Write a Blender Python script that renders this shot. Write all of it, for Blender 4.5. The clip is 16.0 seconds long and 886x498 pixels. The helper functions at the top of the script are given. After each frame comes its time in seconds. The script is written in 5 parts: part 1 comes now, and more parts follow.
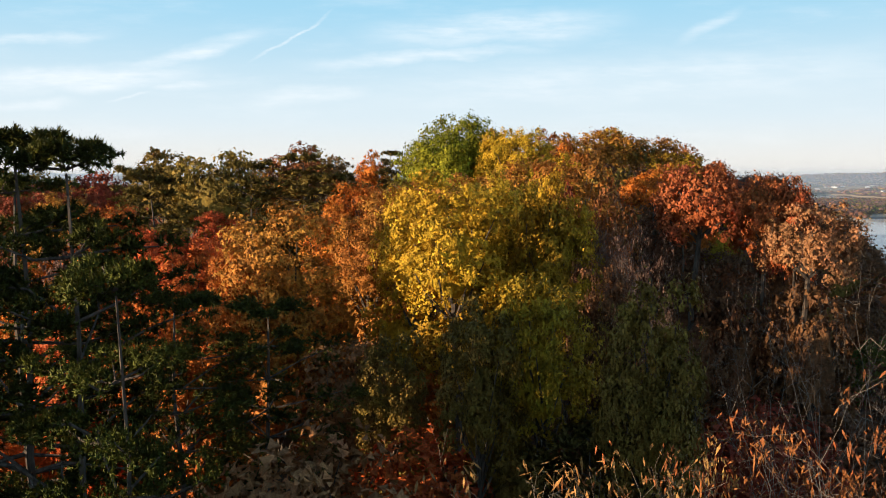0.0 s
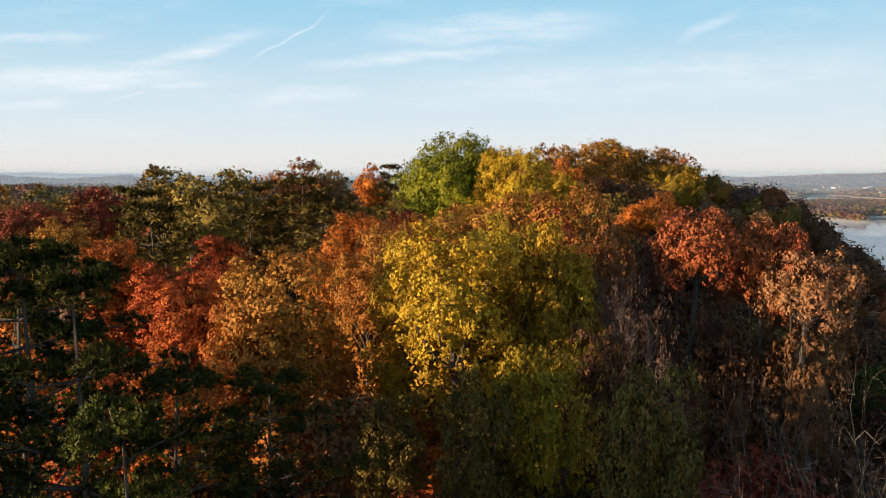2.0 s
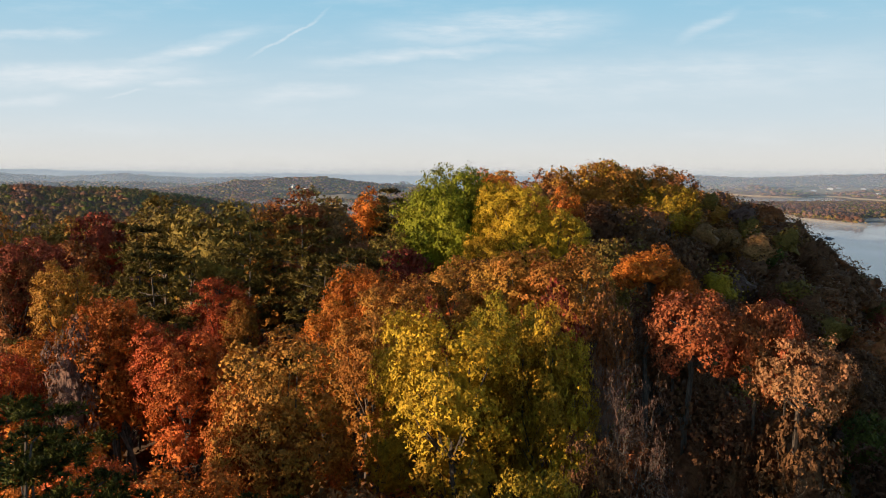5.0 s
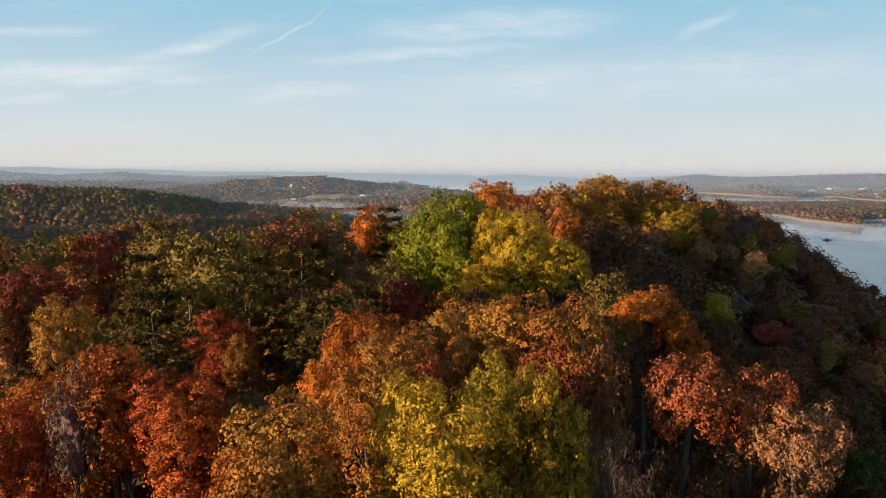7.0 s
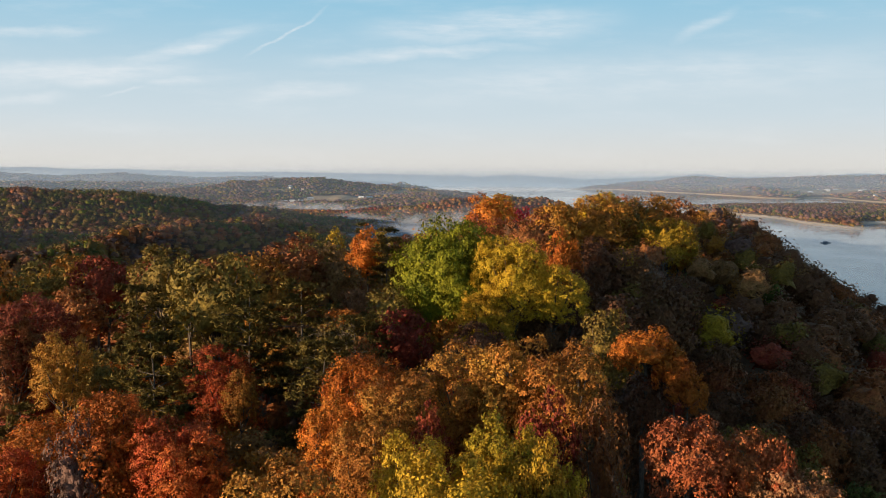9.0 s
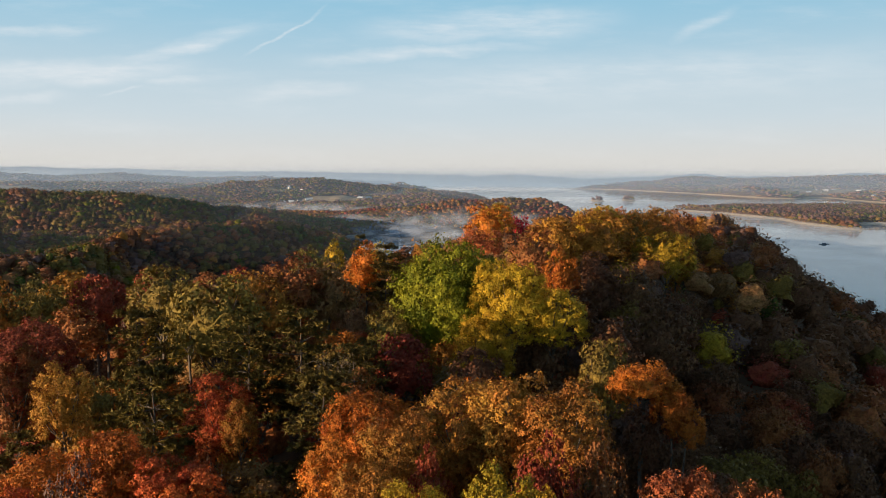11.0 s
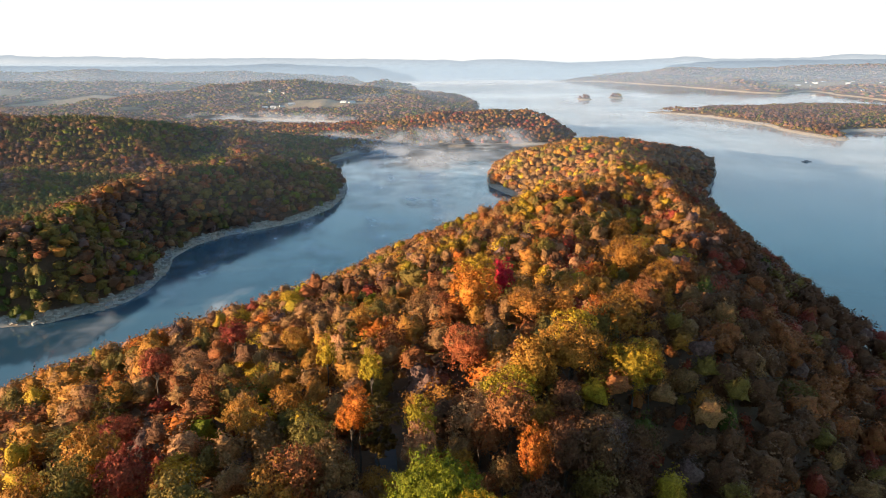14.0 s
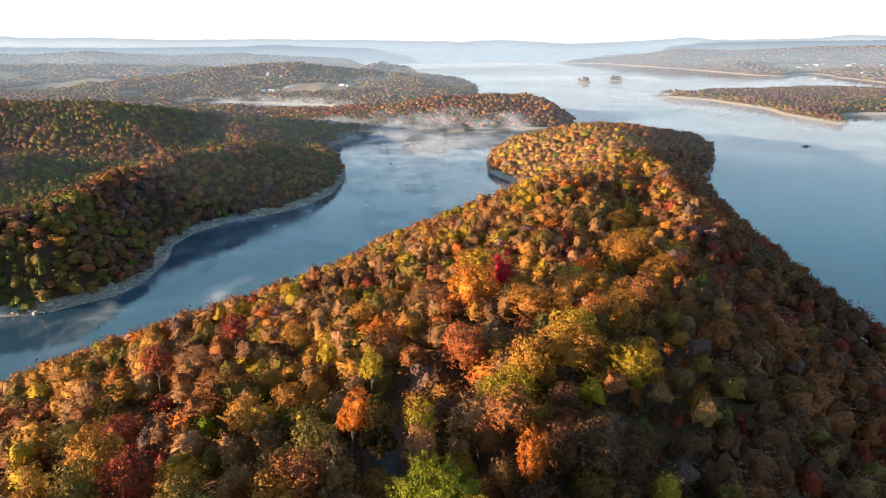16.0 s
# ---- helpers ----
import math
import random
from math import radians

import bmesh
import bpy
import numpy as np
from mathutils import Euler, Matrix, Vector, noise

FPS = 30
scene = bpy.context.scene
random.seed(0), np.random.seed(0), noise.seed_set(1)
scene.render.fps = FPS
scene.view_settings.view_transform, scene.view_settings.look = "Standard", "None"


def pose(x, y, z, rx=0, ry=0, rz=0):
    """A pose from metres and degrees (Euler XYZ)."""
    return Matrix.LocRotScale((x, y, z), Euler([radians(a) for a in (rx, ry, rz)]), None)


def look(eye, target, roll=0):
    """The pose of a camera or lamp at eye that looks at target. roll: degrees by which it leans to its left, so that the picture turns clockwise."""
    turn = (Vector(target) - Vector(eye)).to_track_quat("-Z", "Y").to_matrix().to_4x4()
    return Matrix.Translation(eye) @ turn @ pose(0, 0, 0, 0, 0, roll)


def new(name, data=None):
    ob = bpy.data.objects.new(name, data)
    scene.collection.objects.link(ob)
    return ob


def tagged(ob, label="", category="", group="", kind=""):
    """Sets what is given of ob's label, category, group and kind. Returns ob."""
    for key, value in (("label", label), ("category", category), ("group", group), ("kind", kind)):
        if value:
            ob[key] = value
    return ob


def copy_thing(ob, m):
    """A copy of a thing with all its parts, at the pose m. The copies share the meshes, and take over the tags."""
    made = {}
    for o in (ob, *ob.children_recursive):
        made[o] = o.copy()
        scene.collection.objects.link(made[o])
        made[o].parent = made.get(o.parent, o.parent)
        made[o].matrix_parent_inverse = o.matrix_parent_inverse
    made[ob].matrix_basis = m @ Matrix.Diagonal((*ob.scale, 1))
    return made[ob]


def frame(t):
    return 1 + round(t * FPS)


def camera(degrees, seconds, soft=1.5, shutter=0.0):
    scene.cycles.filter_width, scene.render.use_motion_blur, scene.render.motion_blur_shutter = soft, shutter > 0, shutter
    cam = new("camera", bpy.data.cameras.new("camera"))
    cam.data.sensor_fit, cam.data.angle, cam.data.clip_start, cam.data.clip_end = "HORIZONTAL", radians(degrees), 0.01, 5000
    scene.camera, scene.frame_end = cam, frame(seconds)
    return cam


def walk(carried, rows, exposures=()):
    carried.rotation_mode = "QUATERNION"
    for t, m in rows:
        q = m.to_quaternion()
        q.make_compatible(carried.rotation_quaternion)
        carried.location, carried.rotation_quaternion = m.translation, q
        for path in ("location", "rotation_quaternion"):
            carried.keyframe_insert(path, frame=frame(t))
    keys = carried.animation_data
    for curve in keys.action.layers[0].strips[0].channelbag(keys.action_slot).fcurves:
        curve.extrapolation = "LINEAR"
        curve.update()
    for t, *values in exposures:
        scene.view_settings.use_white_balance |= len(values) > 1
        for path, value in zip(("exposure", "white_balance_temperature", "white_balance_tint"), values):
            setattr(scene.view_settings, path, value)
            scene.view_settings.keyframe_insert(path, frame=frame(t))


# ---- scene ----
import itertools

# ---- camera: a drone that climbs straight up beside the ridge and tilts down ----
cam = camera(63.0, 16.0, soft=0.95)
# seconds, x, y, z, yaw, pitch, roll
PATH = [
    (0.0, 0.00, 0.00, 83.76, -0.00, -5.72, 0.10),
    (0.5, -0.01, 0.07, 84.27, -0.02, -5.67, 0.11),
    (1.0, -0.04, 0.15, 84.84, -0.08, -5.68, 0.10),
    (1.5, -0.03, 0.06, 85.46, -0.09, -5.71, 0.07),
    (2.0, -0.04, 0.03, 86.12, -0.11, -5.73, 0.05),
    (2.5, -0.04, -0.05, 86.79, -0.12, -5.73, 0.03),
    (3.0, -0.07, -0.03, 87.51, -0.16, -5.74, -0.05),
    (3.5, -0.07, -0.02, 88.26, -0.17, -5.78, -0.09),
    (4.0, -0.06, -0.00, 88.99, -0.17, -5.78, -0.13),
    (6.5, -0.13, 0.04, 93.20, -0.31, -5.96, -0.29),
    (7.0, -0.14, 0.10, 94.09, -0.33, -5.96, -0.29),
    (7.5, -0.15, 0.18, 94.96, -0.35, -5.96, -0.30),
    (8.0, -0.16, 0.19, 95.86, -0.36, -5.95, -0.30),
    (8.5, -0.17, 0.19, 96.70, -0.39, -5.94, -0.32),
    (9.0, -0.20, 0.23, 97.58, -0.42, -5.93, -0.32),
    (11.5, -0.22, 0.28, 101.98, -0.53, -5.98, -0.30),
    (12.0, -0.15, 0.15, 105.20, -0.60, -5.82, -0.23),
    (12.5, -0.12, -0.10, 114.07, -0.86, -6.37, -0.00),
    (13.0, -0.06, -0.10, 125.42, -1.16, -9.34, 0.13),
    (13.5, 0.12, -0.18, 139.02, -1.50, -13.05, 0.15),
    (14.0, 0.21, -0.38, 150.31, -1.69, -14.78, 0.22),
    (14.5, 0.19, -0.38, 151.45, -1.70, -15.12, 0.22),
    (15.0, 0.23, -0.37, 152.52, -1.71, -15.46, 0.22),
    (15.5, 0.19, -0.32, 153.60, -1.76, -15.83, 0.26),
    (16.0, 0.12, -0.30, 154.55, -1.78, -16.17, 0.24),
]
EXPOSURES = [(0.0, 0.95), (3.5, 0.74), (8.0, 0.65), (11.9, 0.56), (12.5, 0.51), (13.2, 0.84), (13.9, 1.30), (16.0, 1.45)]
walk(cam, [(t, pose(x, y, z, 90 + pitch, roll, yaw)) for t, x, y, z, yaw, pitch, roll in PATH], EXPOSURES)

# ---- light: low morning sun from behind and to the side, clear sky with thin cirrus ----
SUN_ELEVATION, SUN_AZIMUTH = 7.6, 250.0          # degrees; azimuth clockwise from +y
az, el = radians(SUN_AZIMUTH), radians(SUN_ELEVATION)
to_sun = Vector((math.sin(az) * math.cos(el), math.cos(az) * math.cos(el), math.sin(el)))
sun = new("sun", bpy.data.lights.new("sun", "SUN"))
sun.data.energy, sun.data.angle, sun.data.color = 5.0, radians(0.6), (1.0, 0.75, 0.50)
sun.matrix_world = look(to_sun * 400, (0, 0, 0))


class Nodes:
    """A short way to write node trees."""

    def __init__(self, tree):
        self.tree, self.nodes, self.links = tree, tree.nodes, tree.links
        self.nodes.clear()

    def add(self, kind, inputs=None, operation=None, clamp=False):
        n = self.nodes.new(kind)
        if operation:
            n.operation = operation
        if clamp:
            n.use_clamp = True
        for key, value in (inputs or {}).items():
            if isinstance(value, bpy.types.NodeSocket):
                self.links.new(value, n.inputs[key])
            else:
                n.inputs[key].default_value = value
        return n

    def math(self, op, a, b=0.0, c=0.0, clamp=False):
        return self.add("ShaderNodeMath", {0: a, 1: b, 2: c}, operation=op, clamp=clamp).outputs[0]

    def mix(self, fac, a, b):
        n = self.add("ShaderNodeMix")
        n.data_type = "RGBA"
        for key, value in ((0, fac), (6, a), (7, b)):
            if isinstance(value, bpy.types.NodeSocket):
                self.links.new(value, n.inputs[key])
            else:
                n.inputs[key].default_value = value if key == 0 else (*value, 1)
        return n.outputs[2]

    def noise(self, vector, scale, detail=4.0, rough=0.55):
        ins = {"Scale": scale, "Detail": detail, "Roughness": rough}
        if vector is not None:
            ins["Vector"] = vector
        return self.add("ShaderNodeTexNoise", ins).outputs["Fac"]

    def step(self, value, low, high, to_low=0.0, to_high=1.0):
        n = self.add("ShaderNodeMapRange", {0: value, 1: low, 2: high, 3: to_low, 4: to_high})
        n.interpolation_type = "SMOOTHSTEP"
        return n.outputs[0]

    def curve(self, value, low, high, points):
        """A broken line through (value, height) points; values run from low to high, heights from -0.03 to 0.02."""
        n = self.add("ShaderNodeValToRGB", {0: self.add("ShaderNodeMapRange", {0: value, 1: low, 2: high}).outputs[0]})
        band = n.color_ramp
        band.interpolation = "EASE"
        for k, (p, h) in enumerate(points):
            e = band.elements[0] if k == 0 else band.elements[-1] if k == len(points) - 1 else band.elements.new((p - low) / (high - low))
            g = (h + 0.03) / 0.05
            e.color = (g, g, g, 1)
        return self.math("SUBTRACT", self.math("MULTIPLY", n.outputs[0], 0.05), 0.03)

    def xyz(self, vector):
        return self.add("ShaderNodeSeparateXYZ", {0: vector}).outputs

    def vec(self, x, y, z):
        return self.add("ShaderNodeCombineXYZ", {0: x, 1: y, 2: z}).outputs[0]


world = bpy.data.worlds.new("morning_sky")
scene.world = world
world.use_nodes = True
W = Nodes(world.node_tree)
way = W.add("ShaderNodeTexCoord").outputs["Generated"]
dx, dy, dz = W.xyz(way)
air = W.add("ShaderNodeTexSky")
air.sky_type, air.sun_disc, air.sun_elevation, air.sun_rotation = "NISHITA", False, el, az
air.altitude, air.air_density, air.dust_density, air.ozone_density = 300.0, 1.0, 1.2, 1.6
sky = air.outputs[0]
SKY = 0.125
base = W.add("ShaderNodeVectorMath", {0: sky, 3: SKY}, operation="SCALE").outputs[0]
ahead = W.math("MAXIMUM", dy, 0.05)
u, v = W.math("DIVIDE", dx, ahead), W.math("DIVIDE", dz, ahead)
front = W.step(dy, 0.3, 0.6)
# thin cirrus: soft streaks (u0, v0, u1, v1, half thickness, strength) torn by noise
STREAKS = [
    (-0.66, 0.126, -0.33, 0.140, 0.016, 0.55), (-0.48, 0.126, -0.235, 0.196, 0.010, 0.55), (-0.40, 0.120, -0.30, 0.126, 0.006, 0.40),
    (-0.258, 0.156, -0.152, 0.221, 0.0025, 0.45), (-0.20, 0.150, 0.14, 0.174, 0.008, 0.42), (-0.10, 0.159, 0.03, 0.164, 0.005, 0.40),
    (-0.10, 0.190, 0.24, 0.208, 0.020, 0.50), (0.20, 0.126, 0.43, 0.143, 0.012, 0.36),
    (0.315, 0.178, 0.405, 0.226, 0.009, 0.32), (-0.66, 0.176, -0.44, 0.197, 0.006, 0.42),
    (-0.458, 0.101, -0.395, 0.114, 0.0022, 0.36), (-0.28, 0.104, -0.09, 0.117, 0.011, 0.36),
    (-0.66, 0.096, -0.50, 0.103, 0.007, 0.36), (-0.105, 0.115, 0.65, 0.150, 0.030, 0.34),
]
warp = W.math("MULTIPLY", W.math("SUBTRACT", W.noise(W.vec(u, W.math("MULTIPLY", v, 2.0), 0.0), 9.0, 5.0), 0.5), 0.035)
vw = W.math("ADD", v, warp)
tear = W.step(W.noise(W.vec(W.math("MULTIPLY", u, 5.0), W.math("MULTIPLY", v, 30.0), 0.3), 2.2, 6.0, 0.6), 0.32, 0.72)
cloud = None
for u0, v0, u1, v1, thick, strong in STREAKS:
    slope = (v1 - v0) / (u1 - u0)
    off = W.math("SUBTRACT", vw, W.math("ADD", W.math("MULTIPLY", u, slope), v0 - slope * u0))
    across = W.step(W.math("ABSOLUTE", off), 0.0, thick * 1.6, 1.0, 0.0)
    end = (u1 - u0) * 0.35
    along = W.math("MULTIPLY", W.step(u, u0 - end * 0.4, u0 + end), W.step(u, u1 - end, u1 + end * 0.4, 1.0, 0.0))
    part_fac = W.math("MULTIPLY", W.math("MULTIPLY", across, along), strong)
    cloud = part_fac if cloud is None else W.math("MAXIMUM", cloud, part_fac)
wisp = W.math("MULTIPLY", W.step(W.noise(W.vec(W.math("MULTIPLY", u, 2.0), W.math("MULTIPLY", v, 11.0), 0.0), 2.6, 6.0, 0.62), 0.45, 0.85), 0.22)
cloud = W.math("MAXIMUM", W.math("MULTIPLY", cloud, W.math("ADD", W.math("MULTIPLY", tear, 0.75), 0.42)), wisp)
cloud = W.math("MULTIPLY", cloud, front)
# a bright hazy band round the whole horizon, pale below and blue above, under the deeper sky
pale = W.mix(W.step(dz, 0.0, 0.085), (0.475, 0.458, 0.430), (0.398, 0.455, 0.487))
pale = W.mix(W.step(dz, 0.05, 0.25), pale, (0.190, 0.361, 0.472))
sky_col = W.mix(W.step(dz, 0.27, 0.60), pale, base)
sky_col = W.mix(cloud, sky_col, (0.56, 0.57, 0.58))
below = W.step(dz, -0.012, 0.001, 1.0, 0.0)
sky_col = W.mix(below, sky_col, (0.32, 0.375, 0.41))
# hills beyond the lake, farthest first, painted with their blue haze and misty foot
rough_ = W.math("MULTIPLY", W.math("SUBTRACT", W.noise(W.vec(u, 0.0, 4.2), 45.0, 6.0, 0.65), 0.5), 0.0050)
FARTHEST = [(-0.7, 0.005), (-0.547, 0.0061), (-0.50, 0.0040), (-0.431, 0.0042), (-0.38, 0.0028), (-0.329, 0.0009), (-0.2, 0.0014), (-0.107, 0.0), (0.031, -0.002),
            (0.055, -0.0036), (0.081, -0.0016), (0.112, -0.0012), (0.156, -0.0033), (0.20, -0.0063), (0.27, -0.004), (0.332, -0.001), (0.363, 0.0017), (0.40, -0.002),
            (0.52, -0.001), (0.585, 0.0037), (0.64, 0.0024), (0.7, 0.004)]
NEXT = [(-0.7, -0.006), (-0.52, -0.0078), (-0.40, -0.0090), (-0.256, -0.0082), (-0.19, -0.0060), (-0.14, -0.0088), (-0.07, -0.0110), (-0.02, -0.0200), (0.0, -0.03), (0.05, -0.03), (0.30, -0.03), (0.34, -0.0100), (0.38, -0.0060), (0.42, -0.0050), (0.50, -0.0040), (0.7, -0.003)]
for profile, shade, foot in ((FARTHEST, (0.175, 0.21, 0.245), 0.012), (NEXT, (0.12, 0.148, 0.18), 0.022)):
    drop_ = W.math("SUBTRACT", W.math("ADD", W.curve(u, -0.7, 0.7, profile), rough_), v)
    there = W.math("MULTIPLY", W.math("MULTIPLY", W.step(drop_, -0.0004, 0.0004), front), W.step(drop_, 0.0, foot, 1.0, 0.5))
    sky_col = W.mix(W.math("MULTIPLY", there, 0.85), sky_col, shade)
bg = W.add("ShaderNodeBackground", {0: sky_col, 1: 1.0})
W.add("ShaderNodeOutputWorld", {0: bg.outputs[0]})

# ---- materials ----


def material(name):
    m = bpy.data.materials.new(name)
    m.use_nodes = True
    return m, Nodes(m.node_tree)


def leaf_material(name, colour, other, through_light=0.12, spread=0.30):
    """Foliage: two autumn tones, varied leaf by leaf, bough by bough and tree by tree; light shines through the blades."""
    m, N = material(name)
    place = N.add("ShaderNodeNewGeometry")
    one = place.outputs["Random Per Island"]
    patch = N.noise(place.outputs["Position"], 0.22, 3.0)
    fine = N.noise(place.outputs["Position"], 0.9, 2.0)
    grain = N.noise(place.outputs["Position"], 2.4, 4.0, 0.7)
    relief = N.add("ShaderNodeBump", {"Strength": 0.75, "Distance": 0.45, "Height": grain}).outputs[0]
    tree = N.add("ShaderNodeObjectInfo").outputs["Random"]
    blend = N.math("ADD", N.math("MULTIPLY", N.step(patch, 0.35, 0.65), 0.65), N.math("MULTIPLY", one, 0.35), clamp=True)
    col = N.mix(blend, colour, other)
    value = N.math("ADD", N.math("MULTIPLY", one, spread * 1.2), 1.0 - spread * 0.6)
    value = N.math("MULTIPLY", value, N.math("ADD", N.math("MULTIPLY", N.step(grain, 0.34, 0.66), 0.62), 0.64))
    value = N.math("MULTIPLY", value, N.math("ADD", N.math("MULTIPLY", tree, 0.3), 0.85))
    hue = N.math("ADD", N.math("MULTIPLY", fine, 0.035), N.math("ADD", N.math("MULTIPLY", tree, 0.014), 0.4755))
    col = N.add("ShaderNodeHueSaturation", {"Hue": hue, "Value": value, "Color": col}).outputs[0]
    body = N.add("ShaderNodeBsdfPrincipled", {"Base Color": col, "Roughness": 0.62, "Specular IOR Level": 0.15, "Normal": relief})
    glow = N.add("ShaderNodeBsdfTranslucent", {"Color": col})
    both = N.add("ShaderNodeMixShader", {0: through_light, 1: body.outputs[0], 2: glow.outputs[0]})
    N.add("ShaderNodeOutputMaterial", {0: both.outputs[0]})
    return m


LEAF = {
    "green": leaf_material("green_leaves", (0.125, 0.148, 0.008), (0.24, 0.212, 0.012)),
    "olive": leaf_material("olive_leaves", (0.255, 0.162, 0.030), (0.18, 0.122, 0.026)),
    "yellow": leaf_material("yellow_leaves", (0.60, 0.350, 0.024), (0.49, 0.300, 0.024)),
    "gold": leaf_material("gold_leaves", (0.45, 0.200, 0.026), (0.38, 0.165, 0.030)),
    "orange": leaf_material("orange_leaves", (0.58, 0.155, 0.020), (0.48, 0.145, 0.024)),
    "ochre": leaf_material("ochre_leaves", (0.35, 0.175, 0.055), (0.29, 0.145, 0.058)),
    "rust": leaf_material("rust_leaves", (0.35, 0.108, 0.030), (0.28, 0.110, 0.038)),
    "red": leaf_material("red_leaves", (0.62, 0.115, 0.036), (0.60, 0.155, 0.030)),
    "crimson": leaf_material("crimson_leaves", (0.34, 0.056, 0.028), (0.28, 0.066, 0.030)),
    "brown": leaf_material("brown_leaves", (0.195, 0.085, 0.036), (0.150, 0.068, 0.032)),
    "mauve": leaf_material("mauve_twigs", (0.21, 0.115, 0.090), (0.18, 0.100, 0.075)),
    "pale": leaf_material("pale_orange_leaves", (0.50, 0.220, 0.090), (0.38, 0.190, 0.085)),
    "amber": leaf_material("amber_leaves", (0.47, 0.220, 0.036), (0.45, 0.168, 0.032)),
    "coral": leaf_material("coral_orange_leaves", (0.50, 0.165, 0.055), (0.46, 0.120, 0.036)),
    "lime": leaf_material("yellow_green_leaves", (0.37, 0.265, 0.020), (0.48, 0.285, 0.022)),
    "scarlet": leaf_material("scarlet_leaves", (0.62, 0.030, 0.030), (0.50, 0.020, 0.040)),
    "pine": leaf_material("pine_needles", (0.165, 0.122, 0.030), (0.225, 0.156, 0.034), 0.18),
    "dusky": leaf_material("dusky_pine_needles", (0.082, 0.098, 0.018), (0.130, 0.132, 0.022), 0.16),
}


def bark_material(name, dark, light):
    m, N = material(name)
    pos = N.add("ShaderNodeTexCoord").outputs["Object"]
    x, y, z = N.xyz(pos)
    grain = N.noise(N.vec(x, y, N.math("MULTIPLY", z, 0.25)), 9.0, 5.0)
    col = N.mix(N.step(grain, 0.35, 0.65), dark, light)
    bump = N.add("ShaderNodeBump", {"Strength": 0.5, "Distance": 0.03, "Height": grain})
    b = N.add("ShaderNodeBsdfPrincipled", {"Base Color": col, "Roughness": 0.9, "Normal": bump.outputs[0]})
    N.add("ShaderNodeOutputMaterial", {0: b.outputs[0]})
    return m


BARK = bark_material("dark_bark", (0.045, 0.033, 0.025), (0.11, 0.085, 0.065))
PALE_BARK = bark_material("pale_bark", (0.10, 0.078, 0.062), (0.24, 0.19, 0.15))

GROUND, N = material("forest_floor_and_shore")
geo = N.add("ShaderNodeNewGeometry")
pos = geo.outputs["Position"]
px, py, pz = N.xyz(pos)
litter = N.mix(N.noise(pos, 0.35, 6.0), (0.055, 0.035, 0.020), (0.15, 0.075, 0.032))
field = N.mix(N.noise(pos, 0.012, 4.0), (0.32, 0.22, 0.13), (0.23, 0.18, 0.09))
FIELDS = [(-1085, 2330, 165, 250), (-900, 3130, 230, 190), (-300, 2130, 170, 150), (-560, 2400, 120, 90), (1960, 3500, 330, 200), (2300, 4150, 260, 180), (-1900, 3000, 300, 200), (-1420, 2560, 180, 160)]
grassy = N.math("MULTIPLY", N.step(N.noise(pos, 0.0032, 3.0), 0.55, 0.60), N.step(py, 1500.0, 1800.0))
for fx, fy, rx, ry in FIELDS:
    ex, ey = N.math("DIVIDE", N.math("SUBTRACT", px, float(fx)), float(rx)), N.math("DIVIDE", N.math("SUBTRACT", py, float(fy)), float(ry))
    grassy = N.math("MAXIMUM", grassy, N.step(N.math("ADD", N.math("MULTIPLY", ex, ex), N.math("MULTIPLY", ey, ey)), 0.9, 1.1, 1.0, 0.0))
cover = N.mix(grassy, litter, field)
rock = N.mix(N.noise(pos, 0.22, 8.0, 0.65), (0.24, 0.205, 0.165), (0.50, 0.44, 0.36))
sand = N.mix(N.noise(pos, 0.05, 5.0), (0.42, 0.29, 0.15), (0.52, 0.38, 0.22))
shore = N.mix(N.step(px, 330.0, 520.0), rock, sand)
edge = N.math("ADD", pz, N.math("MULTIPLY", N.math("SUBTRACT", N.noise(pos, 0.05, 4.0), 0.5), 2.0))
col = N.mix(N.step(edge, 3.0, 4.2, 1.0, 0.0), cover, shore)
bump = N.add("ShaderNodeBump", {"Strength": 0.7, "Distance": 0.6, "Height": N.noise(pos, 0.5, 6.0)})
b = N.add("ShaderNodeBsdfPrincipled", {"Base Color": col, "Roughness": 0.95, "Normal": bump.outputs[0]})
N.add("ShaderNodeOutputMaterial", {0: b.outputs[0]})

ROCK, N = material("pale_limestone")
pos = N.add("ShaderNodeNewGeometry").outputs["Position"]
one = N.add("ShaderNodeNewGeometry").outputs["Random Per Island"]
col = N.mix(N.noise(pos, 0.6, 7.0, 0.65), (0.27, 0.235, 0.19), (0.55, 0.49, 0.41))
col = N.add("ShaderNodeHueSaturation", {"Value": N.math("ADD", N.math("MULTIPLY", one, 0.5), 0.7), "Color": col}).outputs[0]
bump = N.add("ShaderNodeBump", {"Strength": 0.6, "Distance": 0.3, "Height": N.noise(pos, 1.5, 6.0)})
b = N.add("ShaderNodeBsdfPrincipled", {"Base Color": col, "Roughness": 0.9, "Normal": bump.outputs[0]})
N.add("ShaderNodeOutputMaterial", {0: b.outputs[0]})

